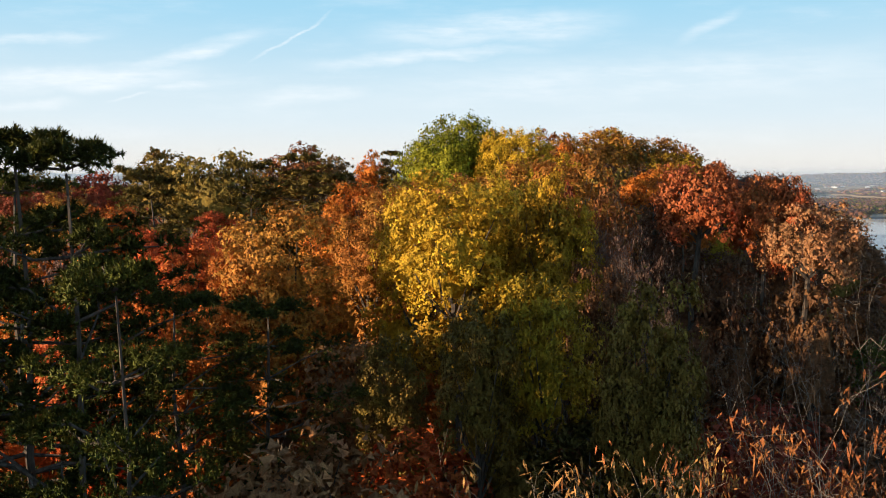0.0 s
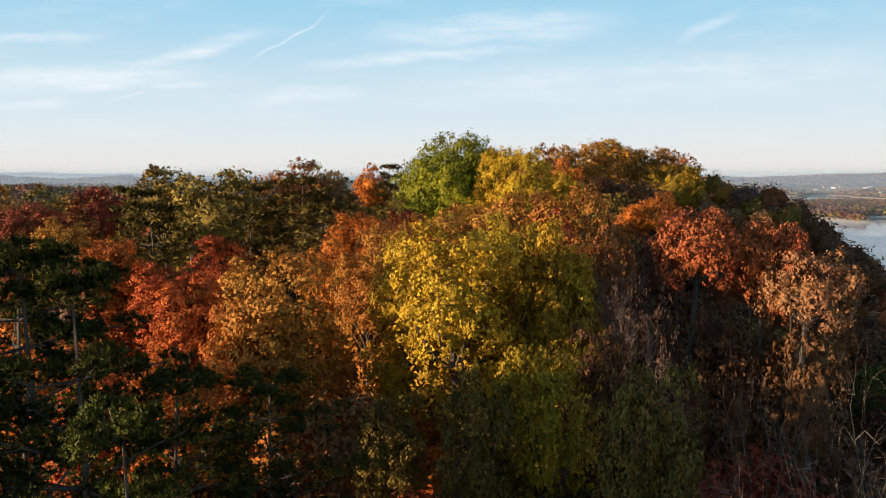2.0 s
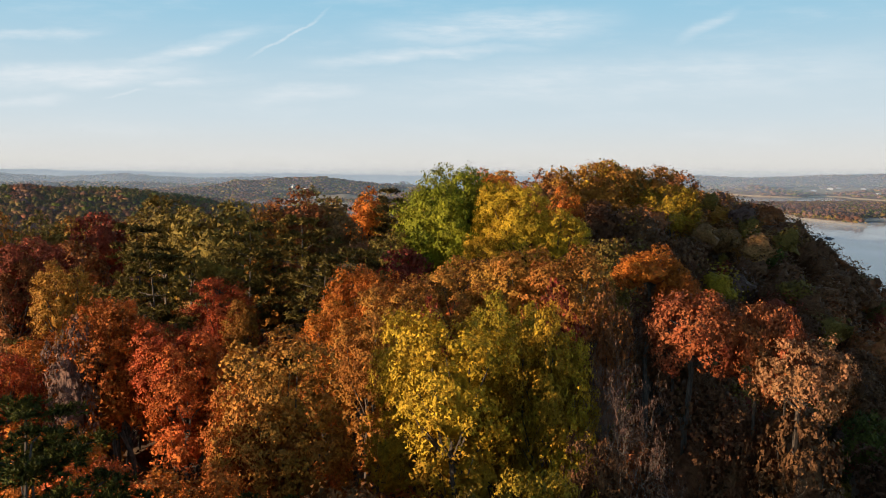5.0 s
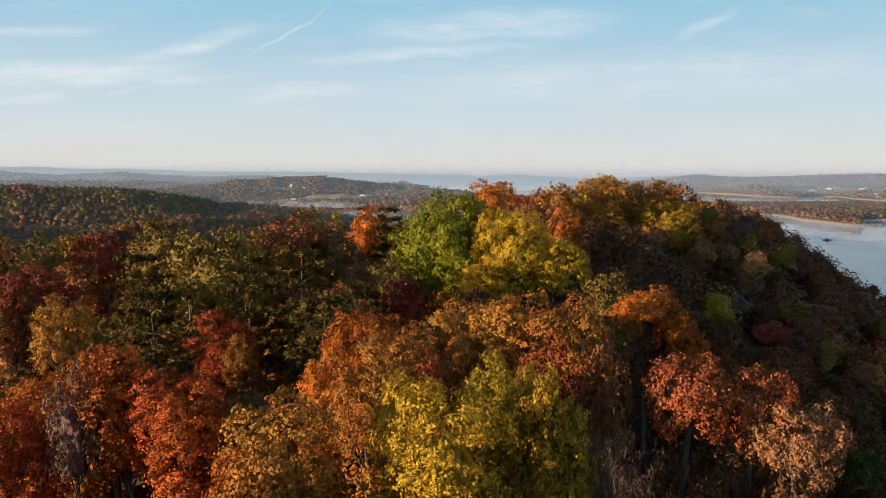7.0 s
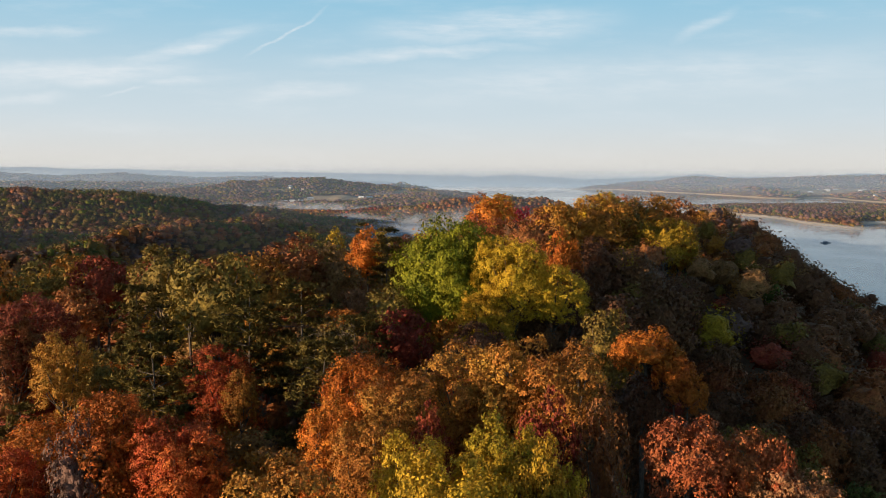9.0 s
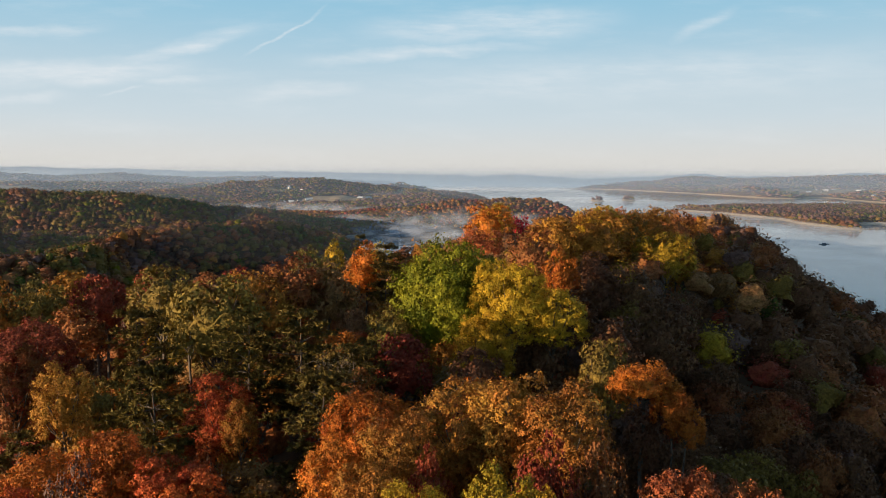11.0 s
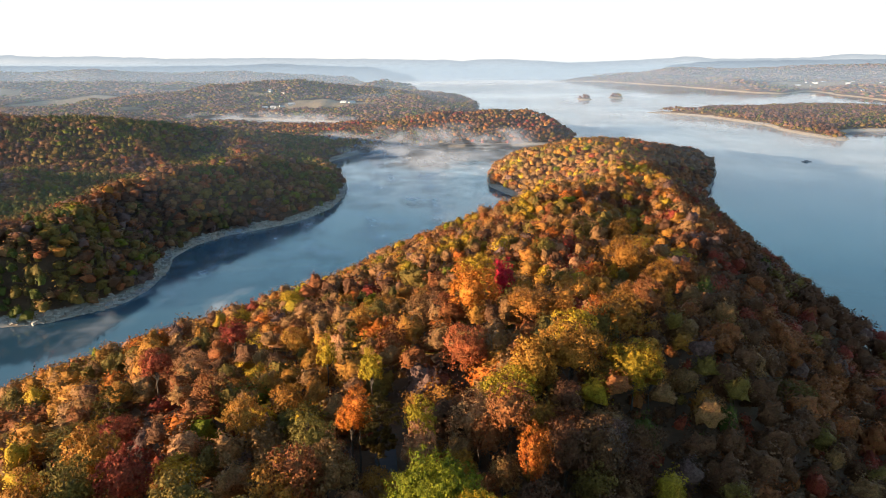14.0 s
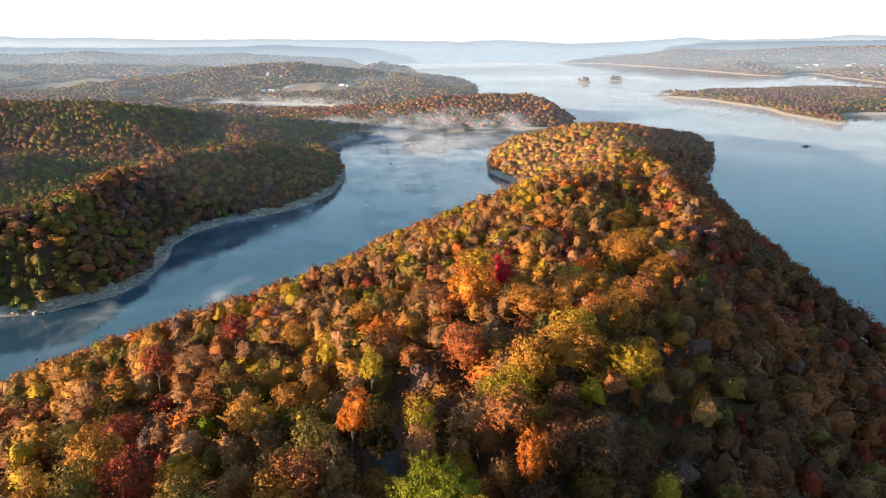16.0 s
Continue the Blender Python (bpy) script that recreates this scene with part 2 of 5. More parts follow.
WATER, N = material("lake_water")
pos = N.add("ShaderNodeNewGeometry").outputs["Position"]
x, y, z = N.xyz(pos)
calm = N.step(N.noise(N.vec(N.math("MULTIPLY", x, 0.5), y, 0.0), 0.006, 5.0, 0.6), 0.42, 0.62)
ripple = N.noise(N.vec(x, N.math("MULTIPLY", y, 1.6), 0.0), 0.35, 4.0, 0.6)
bump = N.add("ShaderNodeBump", {"Strength": N.math("ADD", N.math("MULTIPLY", calm, 0.05), 0.02), "Distance": 0.5, "Height": ripple})
b = N.add("ShaderNodeBsdfPrincipled", {"Base Color": (0.036, 0.085, 0.120, 1), "IOR": 1.33, "Normal": bump.outputs[0],
                                       "Roughness": N.math("ADD", N.math("MULTIPLY", calm, 0.07), 0.05)})
N.add("ShaderNodeOutputMaterial", {0: b.outputs[0]})


def mist_material(name, size, low, high, dense, stretch, fade):
    """Mist: noise decides how much of the sheet is there; fade gives soft edges from the sheet's own 0..1 coordinates."""
    m, N = material(name)
    place = N.add("ShaderNodeNewGeometry").outputs["Position"]
    x, y, z = N.xyz(place)
    swirl = N.noise(place, size * 0.4, 3.0)
    shift = N.math("MULTIPLY", N.math("SUBTRACT", swirl, 0.5), 1.2 / size)
    n = N.noise(N.vec(N.math("ADD", N.math("MULTIPLY", x, stretch[0]), shift), N.math("MULTIPLY", y, stretch[1]), z), size, 6.0, 0.6)
    a = N.math("MULTIPLY", N.step(n, low, high), dense)
    gx, gy, gz = N.xyz(N.add("ShaderNodeTexCoord").outputs["Generated"])
    for g, (lo, hi) in ((gx, fade[0]), (gy, fade[1])):
        if lo > 0:
            a = N.math("MULTIPLY", a, N.step(g, 0.0, lo))
        if hi > 0:
            a = N.math("MULTIPLY", a, N.step(g, 1.0 - hi, 1.0, 1.0, 0.0))
    clear = N.add("ShaderNodeBsdfTransparent")
    # fixed normal tilted toward the sun, so flat sheets come out bright
    turned = N.vec(-0.36, -0.20, 0.91)
    white = N.add("ShaderNodeBsdfDiffuse", {0: (0.54, 0.60, 0.68, 1), "Normal": turned})
    both = N.add("ShaderNodeMixShader", {0: a, 1: clear.outputs[0], 2: white.outputs[0]})
    N.add("ShaderNodeOutputMaterial", {0: both.outputs[0]})
    return m


def plain_material(name, colour, rough=0.7, metal=0.0, vary=0.25, size=1.5):
    m, N = material(name)
    pos = N.add("ShaderNodeTexCoord").outputs["Object"]
    dark = tuple(c * (1 - vary) for c in colour)
    col = N.mix(N.noise(pos, size, 5.0), dark, colour)
    b = N.add("ShaderNodeBsdfPrincipled", {"Base Color": col, "Roughness": rough, "Metallic": metal})
    N.add("ShaderNodeOutputMaterial", {0: b.outputs[0]})
    return m


# ---- land ----
rng = np.random.default_rng(7)
MAIN = [(-380, -2500), (-360, -600), (-300, -100), (-262, 120), (-205, 262), (-180, 305), (-146, 345), (-130, 372), (-88, 402), (-56, 478),
        (-28, 545), (42, 612), (78, 668), (104, 788), (82, 860), (86, 949), (113, 1050), (190, 1125), (300, 1150), (400, 1110),
        (425, 1040), (396, 954), (315, 780), (292, 685), (272, 582), (262, 507), (250, 431), (238, 369), (236, 250), (250, 0), (300, -600), (350, -2500)]
WEST = [(-4900, -2500), (-1500, -2500), (-900, 100), (-420, 330), (-247, 401), (-224, 406), (-210, 420), (-191, 438), (-185, 471), (-188, 521), (-196, 548),
        (-191, 586), (-173, 623), (-143, 650), (-117, 681), (-95, 740), (-88, 818), (-93, 881), (-109, 960), (-143, 1082), (-98, 1203),
        (-43, 1244), (105, 1274), (186, 1285), (259, 1298), (300, 1377), (290, 1524), (210, 1750), (150, 2050), (190, 2380), (154, 2632),
        (40, 2900), (-23, 3554), (-260, 4000), (-420, 4950), (-4900, 4950)]
EAST = [(4900, 4950), (800, 4950), (900, 4900), (1060, 4860), (1185, 4760), (1293, 4261), (1380, 3800), (1412, 3554), (1449, 3149), (1500, 3060), (1565, 3100), (1764, 3326),
        (1700, 3000), (1669, 2845), (1633, 2546), (1900, 2300), (4900, 1500)]
ISLAND = [(629, 2051), (690, 1990), (748, 1880), (765, 1760), (778, 1643), (760, 1500), (768, 1383), (774, 1310), (800, 1330), (846, 1452), (900, 1500), (973, 1500),
          (1300, 1650), (1450, 1900), (1350, 2097), (1141, 2200), (906, 2130), (800, 2110), (760, 2010), (700, 2060)]
ISLET_A = [(585, 2700), (625, 2690), (640, 2740), (615, 2790), (585, 2770)]
ISLET_B = [(725, 2780), (765, 2770), (785, 2830), (755, 2890), (725, 2860)]
COVE = [(-620, 1790), (-470, 1720), (-330, 1640), (-200, 1610), (-120, 1680), (-230, 1800), (-420, 1900), (-560, 1880)]


def inside_distance(poly, x, y):
    """Signed distance to a polygon's edge, positive inside."""
    best, odd = np.full(x.shape, 1e9), np.zeros(x.shape, bool)
    for (x0, y0), (x1, y1) in zip(poly, poly[1:] + poly[:1]):
        ex, ey = x1 - x0, y1 - y0
        s = np.clip(((x - x0) * ex + (y - y0) * ey) / (ex * ex + ey * ey), 0, 1)
        best = np.minimum(best, np.hypot(x - x0 - s * ex, y - y0 - s * ey))
        if y0 != y1:
            odd ^= ((y0 > y) != (y1 > y)) & (x < x0 + (y - y0) / (y1 - y0) * ex)
    return np.where(odd, best, -best)


def ridge(line, width, x, y, steep=0.0, broad_west=0.0):
    """Height of a rounded ridge along a line of (x, y, height); steep: how much sharper its east side falls; broad_west: how much wider its west side is."""
    top = np.zeros(x.shape)
    for (x0, y0, h0), (x1, y1, h1) in zip(line, line[1:]):
        ex, ey = x1 - x0, y1 - y0
        s = np.clip(((x - x0) * ex + (y - y0) * ey) / (ex * ex + ey * ey), 0, 1)
        d = np.hypot(x - x0 - s * ex, y - y0 - s * ey)
        east = np.where(x > x0 + s * ex, 1.0, 0.0) * steep * (1 - 0.6 * np.clip((y - 190) / 170, 0, 1))
        broad = np.where(x < x0 + s * ex, broad_west, 0.0) * np.clip((y - 95) / 50, 0, 1) * np.clip((420 - y) / 90, 0, 1)
        top = np.maximum(top, (h0 + (h1 - h0) * s) * np.exp(-(d / (width * (1 - 0.15 * east + broad))) ** (2 - 0.6 * east)))
    return top


WAVES = [(rng.uniform(0, 6.28), rng.uniform(0, 6.28), rng.uniform(0, 6.28)) for _ in range(9)]


def swell(x, y, length):
    """A smooth uneven field of about -1..1, from a few sine waves."""
    total = 0
    for k, (a, b, c) in enumerate(WAVES):
        w = 6.28 / (length * (0.6 + 0.13 * k))
        total = total + np.sin((x * math.cos(a) + y * math.sin(a)) * w + b + 1.3 * np.sin((x * math.sin(c) - y * math.cos(c)) * w * 0.6))
    return total / 4.2


MAIN_CREST = [(-30, -2500, 40), (-20, -700, 60), (-5, -100, 66), (0, 0, 67), (0, 40, 68), (6, 100, 72), (32, 160, 72), (48, 200, 71), (72, 270, 67),
      (100, 390, 64), (150, 560, 57), (200, 750, 46), (255, 950, 38), (290, 1060, 24)]
SHOULDER = [(50, 135, 63), (68, 168, 68), (84, 205, 69), (100, 268, 71), (132, 345, 70), (162, 440, 67), (190, 550, 60), (222, 680, 51)]
CRESTS = [
    ([(-1500, 700, 50), (-900, 980, 62), (-640, 1060, 64), (-470, 1088, 60), (-330, 1130, 36), (-210, 1180, 14)], 165),
    ([(-520, 240, 36), (-420, 330, 38), (-300, 430, 38), (-252, 505, 38), (-240, 600, 40), (-228, 700, 42), (-205, 770, 40), (-160, 812, 30), (-125, 832, 16)], 78),
    ([(-1200, 350, 40), (-800, 520, 34), (-520, 700, 30)], 200),
    ([(-120, 1400, 18), (40, 1440, 36), (190, 1430, 44), (245, 1390, 30)], 105),
    ([(-900, 2250, 25), (-640, 2440, 62), (-430, 2500, 74), (-230, 2520, 52), (40, 2560, 22)], 210),
    ([(-330, 3400, 20), (-180, 3420, 48), (-60, 3480, 30)], 150),
    ([(-4500, 4650, 96), (-3400, 4700, 66), (-2950, 4650, 96), (-2450, 4700, 68), (-2050, 4680, 88), (-1600, 4750, 60), (-1150, 4750, 72), (-800, 4800, 48), (-450, 4850, 30)], 190),
    ([(-4500, 3300, 50), (-2600, 3300, 42), (-1500, 3500, 45), (-900, 3700, 35)], 300),
    ([(850, 4930, 12), (1100, 4900, 34), (1350, 4700, 55)], 120),
    ([(1350, 4300, 40), (1650, 4650, 84), (2000, 4700, 72), (2600, 4800, 92), (3400, 4700, 104), (4500, 4600, 110)], 330),
    ([(1480, 3400, 30), (1560, 3700, 48), (1900, 4000, 45)], 200),
    ([(2100, 2700, 30), (2800, 3000, 60), (4200, 3000, 70)], 420),
    ([(690, 2030, 10), (800, 1900, 14), (950, 1850, 16), (1250, 1900, 16)], 130),
]
ROLLING = 16.0


def height(x, y):
    """Ground height over the lake, and the distance from the nearest shore (positive on land)."""
    shores = [inside_distance(p, x, y) for p in (MAIN, WEST, EAST, ISLAND, ISLET_A, ISLET_B)]
    d = np.maximum.reduce(shores)
    d = np.minimum(d, -inside_distance(COVE, x, y))
    top = np.maximum(ridge(MAIN_CREST, 142, x, y, 1.0, 0.45), ridge(SHOULDER, 60, x, y))
    for line, width in CRESTS:
        top = np.maximum(top, ridge(line, width, x, y))
    far = np.clip((y - 1500) / 1200, 0, 1)
    hilly = 6 + 6 * np.clip(d / 120, 0, 1) + far * (8 + ROLLING * swell(x, y, 620)) * np.clip(d / 250, 0, 1)
    z = np.maximum(top, 0.35 * top + hilly) + (3.5 * swell(x, y, 150) + 1.6 * swell(y, x, 60)) * np.clip(d / 60, 0, 1)
    on_island = np.maximum.reduce(shores[3:6]) > 0
    z = np.where(on_island, np.minimum(z, 11), z)
    middle = np.interp(y, [0, 100, 200, 390, 560, 750, 950], [0, 6, 48, 100, 150, 200, 255])
    gentle = np.clip((y - 130) / 60, 0, 1) * np.clip((860 - y) / 120, 0, 1) * (x < middle) * (shores[0] > 0)
    cap = np.where(d < 10, 0.36 * d, 3.6 + (0.70 - 0.24 * gentle) * (d - 10))
    return np.where(d > 0, np.minimum(np.maximum(z, 2.5), cap), np.maximum(0.30 * d, -12)), d


def grid_line(start, end, fine_low, fine_high, fine, coarse):
    """Coordinates with a fine step within a stretch that widens gradually outside it."""
    line = list(np.arange(fine_low, fine_high, fine))
    step = fine
    while line[-1] < end:
        step = min(step * 1.045, coarse)
        line.append(line[-1] + step)
    step = fine
    while line[0] > start:
        step = min(step * 1.06, coarse)
        line.insert(0, line[0] - step)
    return np.array(line)


def link_mesh(name, verts, faces, mats, parent=None, mat_index=None, smooth=False, normals=None):
    """One mesh object from arrays of vertices and of faces that all have the same number of corners."""
    me = bpy.data.meshes.new(name)
    verts, faces = np.asarray(verts, np.float32), np.asarray(faces, np.int32)
    n, k = faces.shape
    me.vertices.add(len(verts))
    me.vertices.foreach_set("co", verts.ravel())
    me.loops.add(n * k)
    me.loops.foreach_set("vertex_index", faces.ravel())
    me.polygons.add(n)
    me.polygons.foreach_set("loop_start", np.arange(0, n * k, k, dtype=np.int32))
    if mat_index is not None:
        me.polygons.foreach_set("material_index", np.asarray(mat_index, np.int32))
    me.polygons.foreach_set("use_smooth", np.full(n, smooth or normals is not None))
    for m in mats:
        me.materials.append(m)
    me.update(calc_edges=True)
    me.validate()
    if normals is not None:
        me.attributes.new("custom_normal", "FLOAT_VECTOR", "POINT").data.foreach_set("vector", np.asarray(normals, np.float32).ravel())
        me.update()
    ob = new(name, me)
    ob.parent = parent
    return ob


gx = grid_line(-4900, 4900, -320, 420, 11, 70)
gy = grid_line(-2500, 4940, -60, 1100, 11, 42)
X, Y = np.meshgrid(gx, gy)
Z, SHORE = height(X, Y)
nx, ny = len(gx), len(gy)
i, j = np.meshgrid(np.arange(nx - 1), np.arange(ny - 1))
k = (j * nx + i).ravel()
ground = link_mesh("ground", np.stack([X.ravel(), Y.ravel(), Z.ravel()], 1), np.stack([k, k + 1, k + 1 + nx, k + nx], 1), [GROUND], smooth=True)
tagged(ground, "leaf-littered hills with pale rocky lake shores", "ground", kind="structure")
water = link_mesh("water", [(-6000, -3000, 0), (6000, -3000, 0), (6000, 5000, 0), (-6000, 5000, 0)], [(0, 1, 2, 3)], [WATER])
tagged(water, "calm blue lake with faint ripples", "lake", kind="structure")

# ---- foliage shapes ----


def unit(a):
    return a / np.maximum(np.linalg.norm(a, axis=-1, keepdims=True), 1e-9)


def slivers(r, centre, normal, size):
    """Small three-cornered leaf sprays, one each centre, facing roughly along normal."""
    n = unit(normal)
    a = unit(np.cross(n, unit(r.normal(size=n.shape)))) * size[:, None]
    b = np.cross(n, a) * 0.8
    return np.stack([centre + a, centre - a * 0.6 + b, centre - a * 0.6 - b], 1).reshape(-1, 3)


def needles(r, centre, way, length, width):
    """Needle bunches: long thin triangles that point along way."""
    side = unit(np.cross(way, r.normal(size=way.shape))) * width
    return np.stack([centre - side, centre + side, centre + way * length[:, None]], 1).reshape(-1, 3)


def threes(count):
    return np.arange(count * 3).reshape(-1, 3)


def quads(count):
    return np.arange(count * 4).reshape(-1, 4)


def crown_cloud(r, wide, tall, lobes, leaves, size, deep, spread=0.35):
    """Leaf blades in tufts over the rounded masses of a crown, in metres; returns their corners, the middles of the masses, and soft normals."""
    mid = tall - deep * 0.52
    s = (np.arange(lobes) + 0.5) / lobes
    zc = 1 - 1.62 * s
    ang = np.arange(lobes) * 2.4 + r.uniform(-0.5, 0.5, lobes)
    ring = np.sqrt(np.maximum(0.12, 1 - np.abs(zc) ** 3))
    reach = r.uniform(0.50, 0.80, lobes)
    c = np.stack([np.cos(ang) * ring * wide * 0.5 * reach, np.sin(ang) * ring * wide * 0.5 * reach, mid + zc * deep * 0.5 * reach], 1)
    rad = wide * r.uniform(*((0.13, 0.22) if lobes > 12 else (0.17, 0.27)), lobes)
    tufts = 700 if wide > 12 else 460
    pick = r.choice(lobes, tufts, p=rad ** 2 / (rad ** 2).sum())
    d = unit(r.normal(size=(tufts, 3)))
    out = unit(c - np.array([0, 0, mid - deep * 0.2]))
    d = np.where((np.sum(d * out[pick], 1) < -0.2)[:, None], -d, d)
    p = c[pick] + d * (rad[pick] * r.uniform(0.70, 1.12, tufts))[:, None]
    which = np.arange(leaves) % tufts
    off = r.normal(size=(leaves, 3)) * np.array([1.0, 1.0, 0.7]) * wide * (0.024 if wide > 12 else 0.030)
    soft = unit(d[which] * 0.75 + unit(off) * 0.45 + out[pick][which] * 0.35 + r.normal(size=(leaves, 3)) * 0.30)
    nrm = unit(off) * 0.8 + d[which] * 0.7 + r.normal(size=(leaves, 3)) * spread + np.array([0, 0, 0.15])
    return slivers(r, p[which] + off, nrm, size * r.uniform(0.55, 1.25, leaves)), c, np.repeat(soft, 3, axis=0)


def lumpy(dirs, lumps, size):
    """How far a crown reaches in each direction: a ball of several rounded masses."""
    near = np.arccos(np.clip(dirs @ lumps.T, -1, 1))
    return 0.52 + 0.48 * np.exp(-(near / size) ** 2).max(1)


def dome(r, around, rings, lumps, size, low=2.15):
    """The closed inner mass of a crown, radius about one: vertices and triangles."""
    phi = np.linspace(0, low, rings + 1)[1:]
    dirs = [(0, 0, 1)]
    for k, p in enumerate(phi):
        for q in range(around):
            a = (q + 0.5 * (k % 2)) * 2 * math.pi / around
            dirs.append((math.sin(p) * math.cos(a), math.sin(p) * math.sin(a), math.cos(p)))
    dirs = np.array(dirs)
    verts = dirs * (lumpy(dirs, lumps, size) * r.uniform(0.84, 1.10, len(dirs)))[:, None]
    faces = [(0, 1 + q, 1 + (q + 1) % around) for q in range(around)]
    for k in range(rings - 1):
        a, b = 1 + k * around, 1 + (k + 1) * around
        for q in range(around):
            n = (q + 1) % around
            if k % 2 == 0:
                faces += [(a + q, b + q, a + n), (a + n, b + q, b + n)]
            else:
                faces += [(a + q, b + q, b + n), (a + q, b + n, a + n)]
    return verts, np.array(faces)


def face_normals(verts, faces):
    """Normals of a closed mass, corner by corner, averaged from the faces round each."""
    a, b, c = verts[faces[:, 0]], verts[faces[:, 1]], verts[faces[:, 2]]
    n = np.zeros(verts.shape)
    for k in range(3):
        np.add.at(n, faces[:, k], np.cross(b - a, c - a))
    return unit(n)


def small_crown(seed, around, rings, masses, leaves, size):
    """A crown one wide with its top at 1.4: an inner mass under a fringe of leaf sprays."""
    r = np.random.default_rng(seed)
    lumps = unit(r.normal(size=(masses, 3)) + np.array([0, 0, 0.35]))
    spread = 1.25 / math.sqrt(masses)
    verts, faces = dome(r, around, rings, lumps, spread)
    tilt = np.array([0.5, 0.5, 0.60]) * r.uniform(0.92, 1.08, 3)
    verts = verts * tilt * 0.85
    upward = np.array([0, 0, 0.0 if leaves > 100 else 0.35 if leaves > 50 else 0.55])
    inner = unit(face_normals(verts, faces) + unit(verts) * 0.3 + r.normal(size=verts.shape) * 0.38 + upward)
    d = unit(r.normal(size=(leaves * 3, 3)) + np.array([0, 0, 0.35]))
    d = d[d[:, 2] > -0.25][:leaves]
    p = d * (lumpy(d, lumps, spread) * r.uniform(0.84, 1.20, len(d)))[:, None] * tilt
    fringe = slivers(r, p, d + r.normal(size=d.shape) * 0.7, size * r.uniform(0.6, 1.3, len(d)))
    away = d - lumps[np.argmax(d @ lumps.T, 1)]
    soft = unit(d + away * 1.1 + r.normal(size=d.shape) * 0.30 + upward)
    every = np.concatenate([verts, fringe]) + np.array([0, 0, 0.80])
    return every, np.concatenate([faces, threes(len(d)) + len(verts)]), np.concatenate([inner, np.repeat(soft, 3, axis=0)])


def cone_between(p, q, r0, r1, sides):
    """Vertices and faces of a tapered limb."""
    p, q = np.array(p, float), np.array(q, float)
    axis = unit(q - p)
    side = unit(np.cross(axis, [0.31, 0.93, 0.17]))
    up = np.cross(axis, side)
    ang = np.arange(sides) * 2 * math.pi / sides
    ring = np.cos(ang)[:, None] * side + np.sin(ang)[:, None] * up
    verts = np.concatenate([p + ring * r0, q + ring * r1])
    faces = [(a, (a + 1) % sides, sides + (a + 1) % sides, sides + a) for a in range(sides)]
    return verts, np.array(faces)


def limbs_mesh(pieces, sides=4):
    vs, fs, n = [], [], 0
    for p, q, r0, r1 in pieces:
        v, f = cone_between(p, q, r0, r1, sides)
        vs.append(v)
        fs.append(f + n)
        n += len(v)
    return np.concatenate(vs), np.concatenate(fs)


def bent(r, p, q, r0, r1, bits=3, wander=0.06):
    """A limb in several slightly crooked pieces."""
    p, q = np.array(p, float), np.array(q, float)
    pts = [p + (q - p) * s / bits for s in range(bits + 1)]
    size = np.linalg.norm(q - p) * wander
    pts = [pts[0]] + [a + r.normal(size=3) * size for a in pts[1:-1]] + [pts[-1]]
    rad = np.linspace(r0, r1, bits + 1)
    return [(pts[s], pts[s + 1], rad[s], rad[s + 1]) for s in range(bits)]


def branches(r, start, way, length, radius, depth, out, tips, split=3, open_=0.72):
    """A forking bough: each piece carries thinner pieces that lean upward."""
    end = np.array(start) + unit(np.array(way)) * length
    out += bent(r, start, end, radius, radius * 0.62, 2, 0.10)
    tips.append(end)
    if depth == 0:
        return
    for s in range(split):
        at = np.array(start) + (end - np.array(start)) * (1.0 if s == 0 else r.uniform(0.45, 0.95))
        turn = unit(unit(np.array(way)) + r.normal(size=3) * open_ + np.array([0, 0, 0.18]))
        branches(r, at, turn, length * r.uniform(0.5, 0.78), radius * r.uniform(0.45, 0.62), depth - 1, out, tips, split, open_)


def broadleaf(seed, tall, wide, lobes, leaves, size, bark=None, deep=None):
    """A broad-leaved tree, tall and wide in metres: Empty at its base, trunk with limbs, and a crown of leaves."""
    r = np.random.default_rng(seed)
    tree = new("tree")
    deep = deep or min(tall * 0.80, wide * (1.30 if tall < 2.3 * wide else 1.40))
    verts, centres, soft = crown_cloud(r, wide, tall, lobes, leaves, size, deep)
    lift = np.array([0, 0, tall - np.percentile(verts[:, 2], 99.6)])
    verts, centres = verts + lift, centres + lift
    fork = max(tall - deep * 0.95, tall * 0.22)
    pieces = bent(r, (0, 0, -0.6), (0, 0, tall - wide * 0.55), tall * 0.015, tall * 0.006, 5, 0.015)
    for c in centres[::max(1, len(centres) // 14)]:
        start = (0, 0, min(r.uniform(fork, fork + wide * 0.4), c[2] - 0.3))
        pieces += bent(r, start, c, tall * 0.0055, tall * 0.0015, 2, 0.05)
    v, f = limbs_mesh(pieces)
    link_mesh("trunk", v, f, [bark or BARK], tree)
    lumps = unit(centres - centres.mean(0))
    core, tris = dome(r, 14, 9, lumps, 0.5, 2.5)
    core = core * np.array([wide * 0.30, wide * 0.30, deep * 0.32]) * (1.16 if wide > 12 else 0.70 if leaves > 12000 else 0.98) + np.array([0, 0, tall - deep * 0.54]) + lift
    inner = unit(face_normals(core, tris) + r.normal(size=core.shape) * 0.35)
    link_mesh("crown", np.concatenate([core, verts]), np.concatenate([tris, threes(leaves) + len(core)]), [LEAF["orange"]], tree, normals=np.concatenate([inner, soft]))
    return tree


